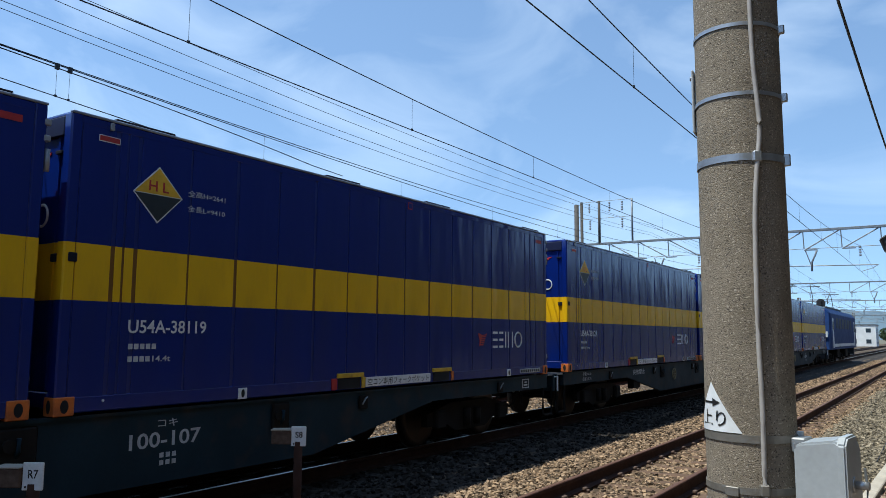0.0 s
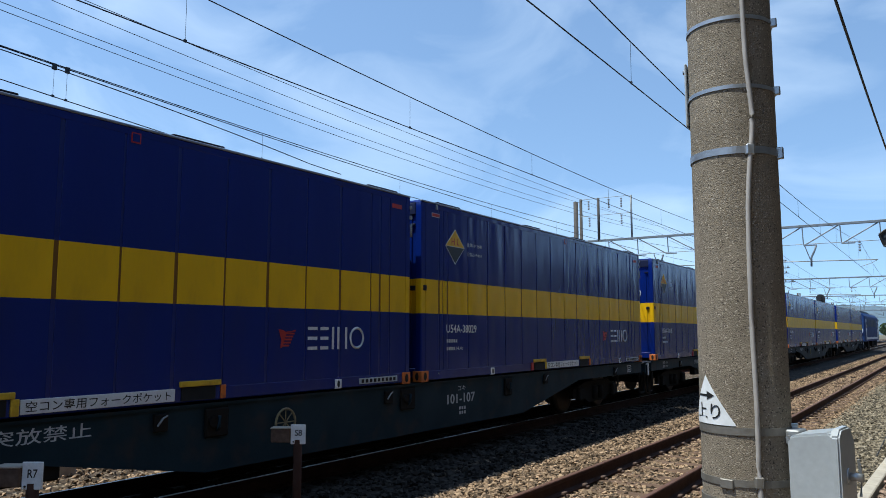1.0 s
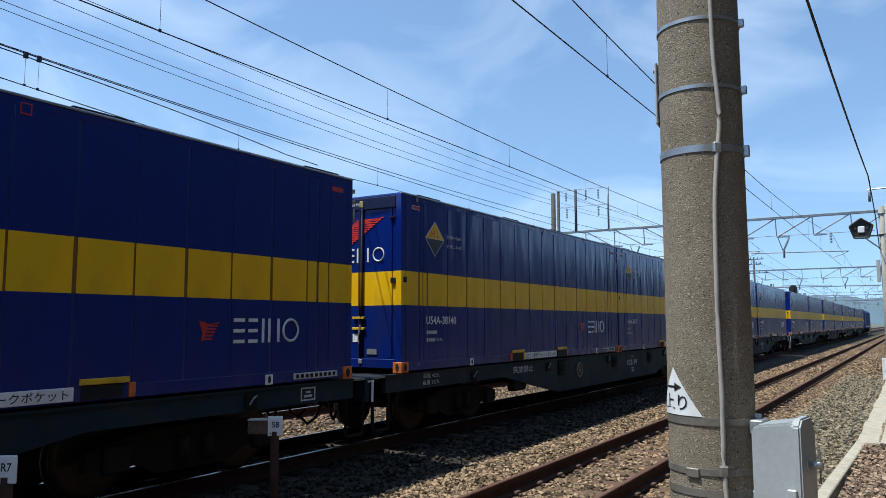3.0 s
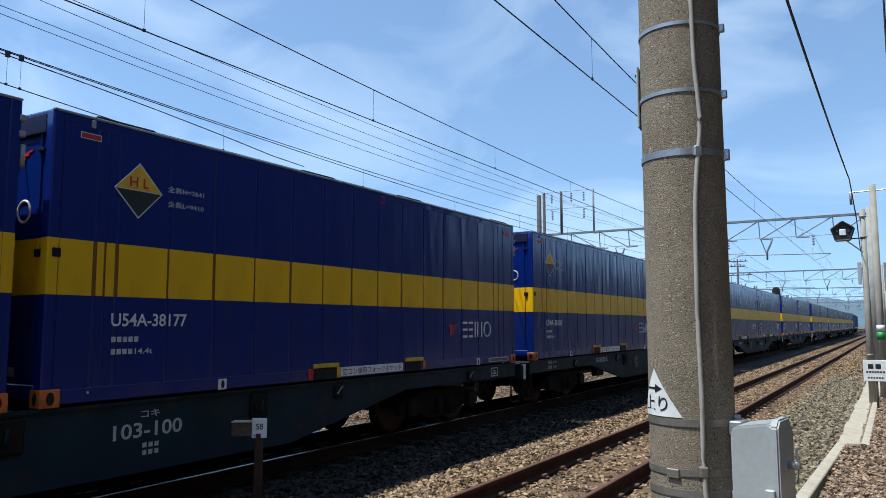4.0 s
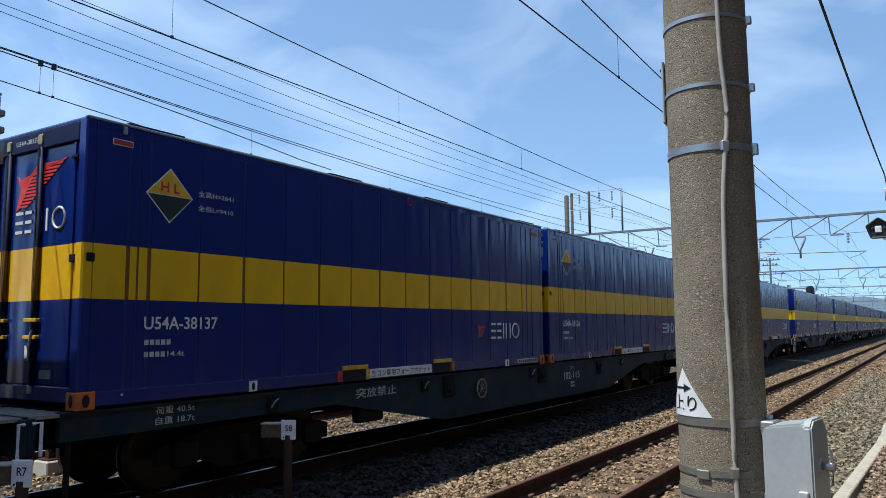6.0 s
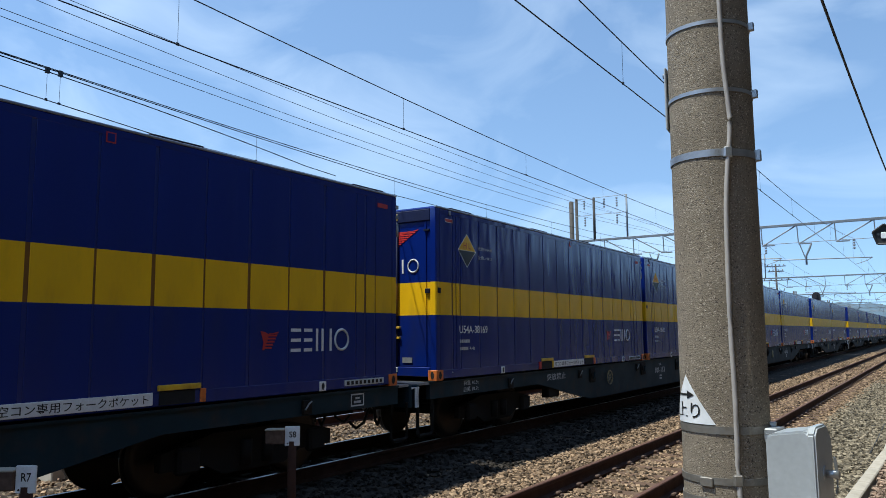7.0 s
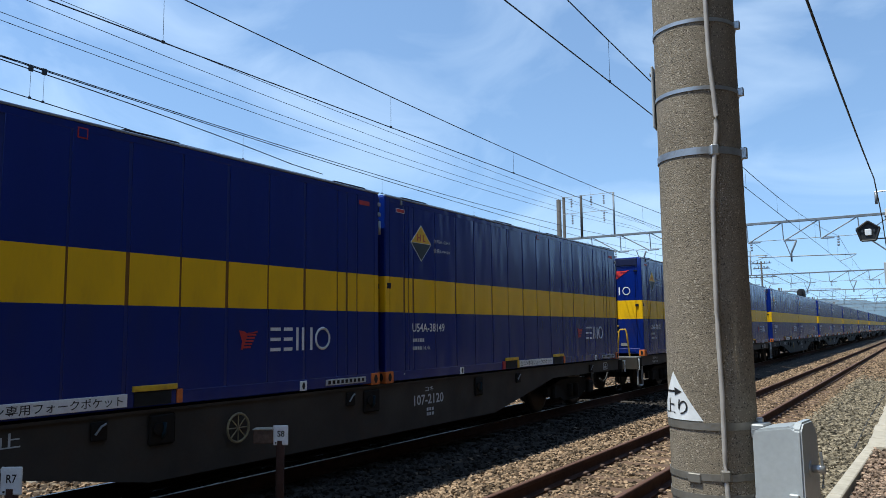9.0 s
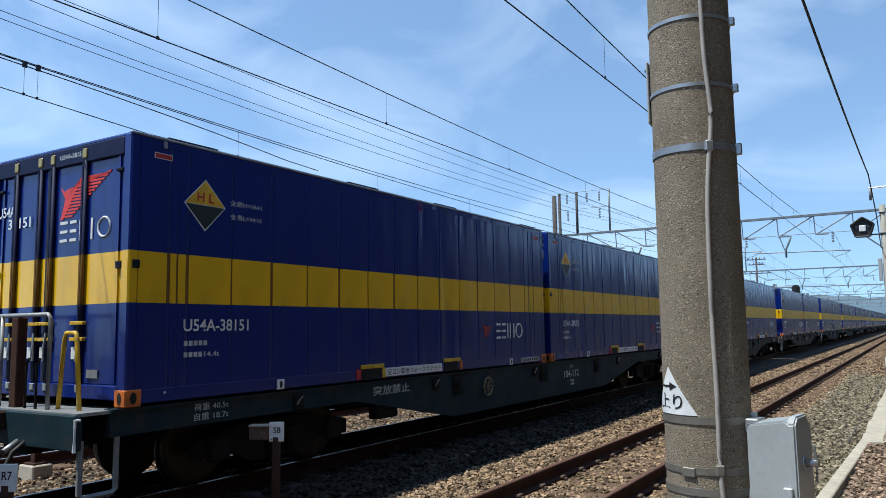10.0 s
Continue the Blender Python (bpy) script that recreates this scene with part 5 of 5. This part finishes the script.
for z, w in ((11.8, 1.5), (11.0, 1.2), (9.6, 2.2)):
    part("cross_arm", bm_box(-w, w, -0.06, 0.06, z, z + 0.12), M["mast"], mast)
    for k in (-0.8, -0.35, 0.35, 0.8):
        part("insulator", bm_tube([(k * w, 0, z + 0.12), (k * w, 0, z + 0.42)], 0.08, 8), M["insul"], mast)


# ---------------------------------------------------------------- kerbs and cable troughs
def build_kerbs():
    root = thing("concrete_kerb", "row of pale concrete kerb blocks beside the gravel path", "kerb", kind="structure")
    blk = mesh_of("kerb_block", bm_box(-0.075, 0.075, 0.004, 0.596, -0.5, 0.0, 0.012), M["concrete"])
    for k in range(12):
        y = 9.0 + 0.6 * k
        part("kerb_block", blk, None, root, at=Matrix.Translation((6.46 + (y - 9.0) * 0.033, y, -0.19)) @ Matrix.Rotation(-0.033, 4, "Z"))
    part("kerb_block", bm_box(6.66, 7.02, 16.12, 16.26, -0.5, -0.185, 0.012), M["concrete"], root)
    blk2 = mesh_of("kerb_block", bm_box(-0.06, 0.06, 0.004, 0.596, -0.5, 0.0, 0.012), M["concrete"])
    for k in range(60):
        part("kerb_block", blk2, None, root, at=(7.03, 16.1 + 0.6 * k, -0.19))
    lids = thing("cable_trough", "cable trough covered with worn concrete slabs", "cable trough", kind="structure")
    slab = mesh_of("slab", bm_box(-0.16, 0.16, 0.006, 0.994, -0.3, 0.0, 0.014), M["concrete"])
    rnd = random.Random(5)
    for k in range(40):
        part("slab", slab, None, lids, at=Matrix.Translation((6.78 + rnd.uniform(-0.012, 0.012), 16.4 + k, -0.222 + rnd.uniform(-0.008, 0.008))) @ Matrix.Rotation(rnd.uniform(-0.015, 0.015), 4, "Z"))


build_kerbs()


# ---------------------------------------------------------------- sleepers, clips and stones
def build_sleepers():
    me = mesh_of("sleeper", bm_box(-1.0, 1.0, -0.115, 0.115, -0.36, -0.178, 0.02), M["sleeper"])
    # sleepers below the train take the shade-darkened colour
    shaded = mesh_of("sleeper", bm_box(-1.0, 1.0, -0.115, 0.115, -0.36, -0.178, 0.02), M["shadesleeper"])
    for root, n, step in ((track_near, 270, 0.6), (track_train, 120, 0.6), (track_back, 100, 0.6)):
        for k in range(n):
            part("sleeper", shaded if root is track_train else me, None, root, at=(random.uniform(-0.02, 0.02), -10.0 + step * k, random.uniform(-0.006, 0.004)))
    b = bm_box(-0.05, 0.05, -0.028, 0.028, 0.0, 0.028, 0.008)
    box(b, -0.028, 0.018, -0.045, 0.045, 0.02, 0.052, 0.008)
    clip = mesh_of("rail_clip", b, M["clip"])
    for k in range(70):
        for x in (-0.68, -0.476, 0.476, 0.68):
            part("rail_clip", clip, None, track_near, at=(x, 2.0 + 0.6 * k, -0.176))


def scatter(name, count, x0, x1, y0, y1, height, size, mat, label, seed, dense=1.0, skip=None):
    """Loose stones, each a jagged block with its own edges."""
    rnd = np.random.RandomState(seed)
    x = rnd.uniform(x0, x1, count)
    y = y0 + (y1 - y0) * rnd.uniform(0, 1, count) ** dense
    keep = np.ones(count, bool)
    if skip is not None:
        keep = ~skip(x, y)
    x, y = x[keep], y[keep]
    n = len(x)
    z = np.array([height(a) for a in x])
    s = size * rnd.uniform(0.55, 1.25, n)
    cube = np.array([(a, b, c) for a in (-1, 1) for b in (-1, 1) for c in (-1, 1)], float)
    v = cube[None] * rnd.uniform(0.35, 1.0, (n, 8, 3))
    ang = rnd.uniform(0, 6.283, (n, 3))
    def turn(v, i, j, a):
        c, q = np.cos(a)[:, None], np.sin(a)[:, None]
        vi, vj = v[..., i] * c - v[..., j] * q, v[..., i] * q + v[..., j] * c
        v[..., i], v[..., j] = vi, vj
    turn(v, 0, 1, ang[:, 0]); turn(v, 1, 2, ang[:, 1]); turn(v, 0, 2, ang[:, 2])
    v = v * s[:, None, None] * np.array([1, 1, 0.75])
    v += np.stack([x, y, z + s * 0.15 + rnd.uniform(-0.012, 0.022, n)], -1)[:, None]
    quads = np.array(((0, 1, 3, 2), (4, 6, 7, 5), (0, 4, 5, 1), (2, 3, 7, 6), (0, 2, 6, 4), (1, 5, 7, 3)))
    f = (quads[None] + 8 * np.arange(n)[:, None, None]).reshape(-1, 4)
    me = bpy.data.meshes.new(name)
    me.vertices.add(n * 8)
    me.vertices.foreach_set("co", v.ravel())
    me.loops.add(len(f) * 4)
    me.loops.foreach_set("vertex_index", f.ravel())
    me.polygons.add(len(f))
    me.polygons.foreach_set("loop_start", np.arange(len(f)) * 4)
    me.update(calc_edges=True)
    me.shade_flat()
    me.materials.append(mat)
    tagged(new(name, me), label, "gravel", kind="stuff")


def on_wood(cx):
    """Places over a sleeper or a rail, which stay clear of most stones."""
    def test(x, y):
        k = np.abs((y - 2.0 + 0.3) % 0.6 - 0.3) < 0.105
        near = np.abs(x - cx) < 0.98
        rail = (np.abs(np.abs(x - cx) - 0.578) < 0.10)
        return (k & near & (np.random.RandomState(1).uniform(0, 1, len(x)) > 0.62)) | rail
    return test


build_sleepers()
scatter("ballast_stones", 46000, 2.2, 5.5, 7.0, 34, bed_height, 0.029, M["ballast"], "brown crushed ballast stones round the empty track", 1, 1.35, on_wood(4.19))
scatter("ballast_stones", 14000, 2.2, 6.6, 34, 80, bed_height, 0.045, M["ballast"], "brown crushed ballast stones further along the track", 2, 1.3, on_wood(4.19))
scatter("shoulder_stones", 24000, 5.35, 6.7, 8.0, 36, bed_height, 0.035, M["greystone"], "greyish ballast stones on the shoulder", 3, 1.3)
scatter("ballast_stones", 15000, -5.6, -1.3, 4.0, 30, bed_height, 0.030, M["ballast"], "ballast stones on the sunny side of the train", 4, 1.3)
# stones below the train, coloured dark in place of shade
scatter("dusty_stones", 15000, -1.35, 2.3, 4.0, 34, bed_height, 0.036, M["shadestone"], "ballast stones under the train, coloured dark for its shade", 6, 1.3, on_wood(0.0))
scatter("gravel_stones", 20000, 6.72, 8.6, 8.0, 30, lambda x: -0.225 if x < 7 else -0.212, 0.026, M["pathstone"], "reddish gravel on the path", 5, 1.5, lambda x, y: (x < 7.1) & (y > 16.0))


# ---------------------------------------------------------------- movement
def train_way(t):
    return 25.42 * t


def motions():
    for ob, y, z in MOVING:
        walk(ob, [(t, pose(0, y + train_way(t), z)) for t in range(11)])


motions()
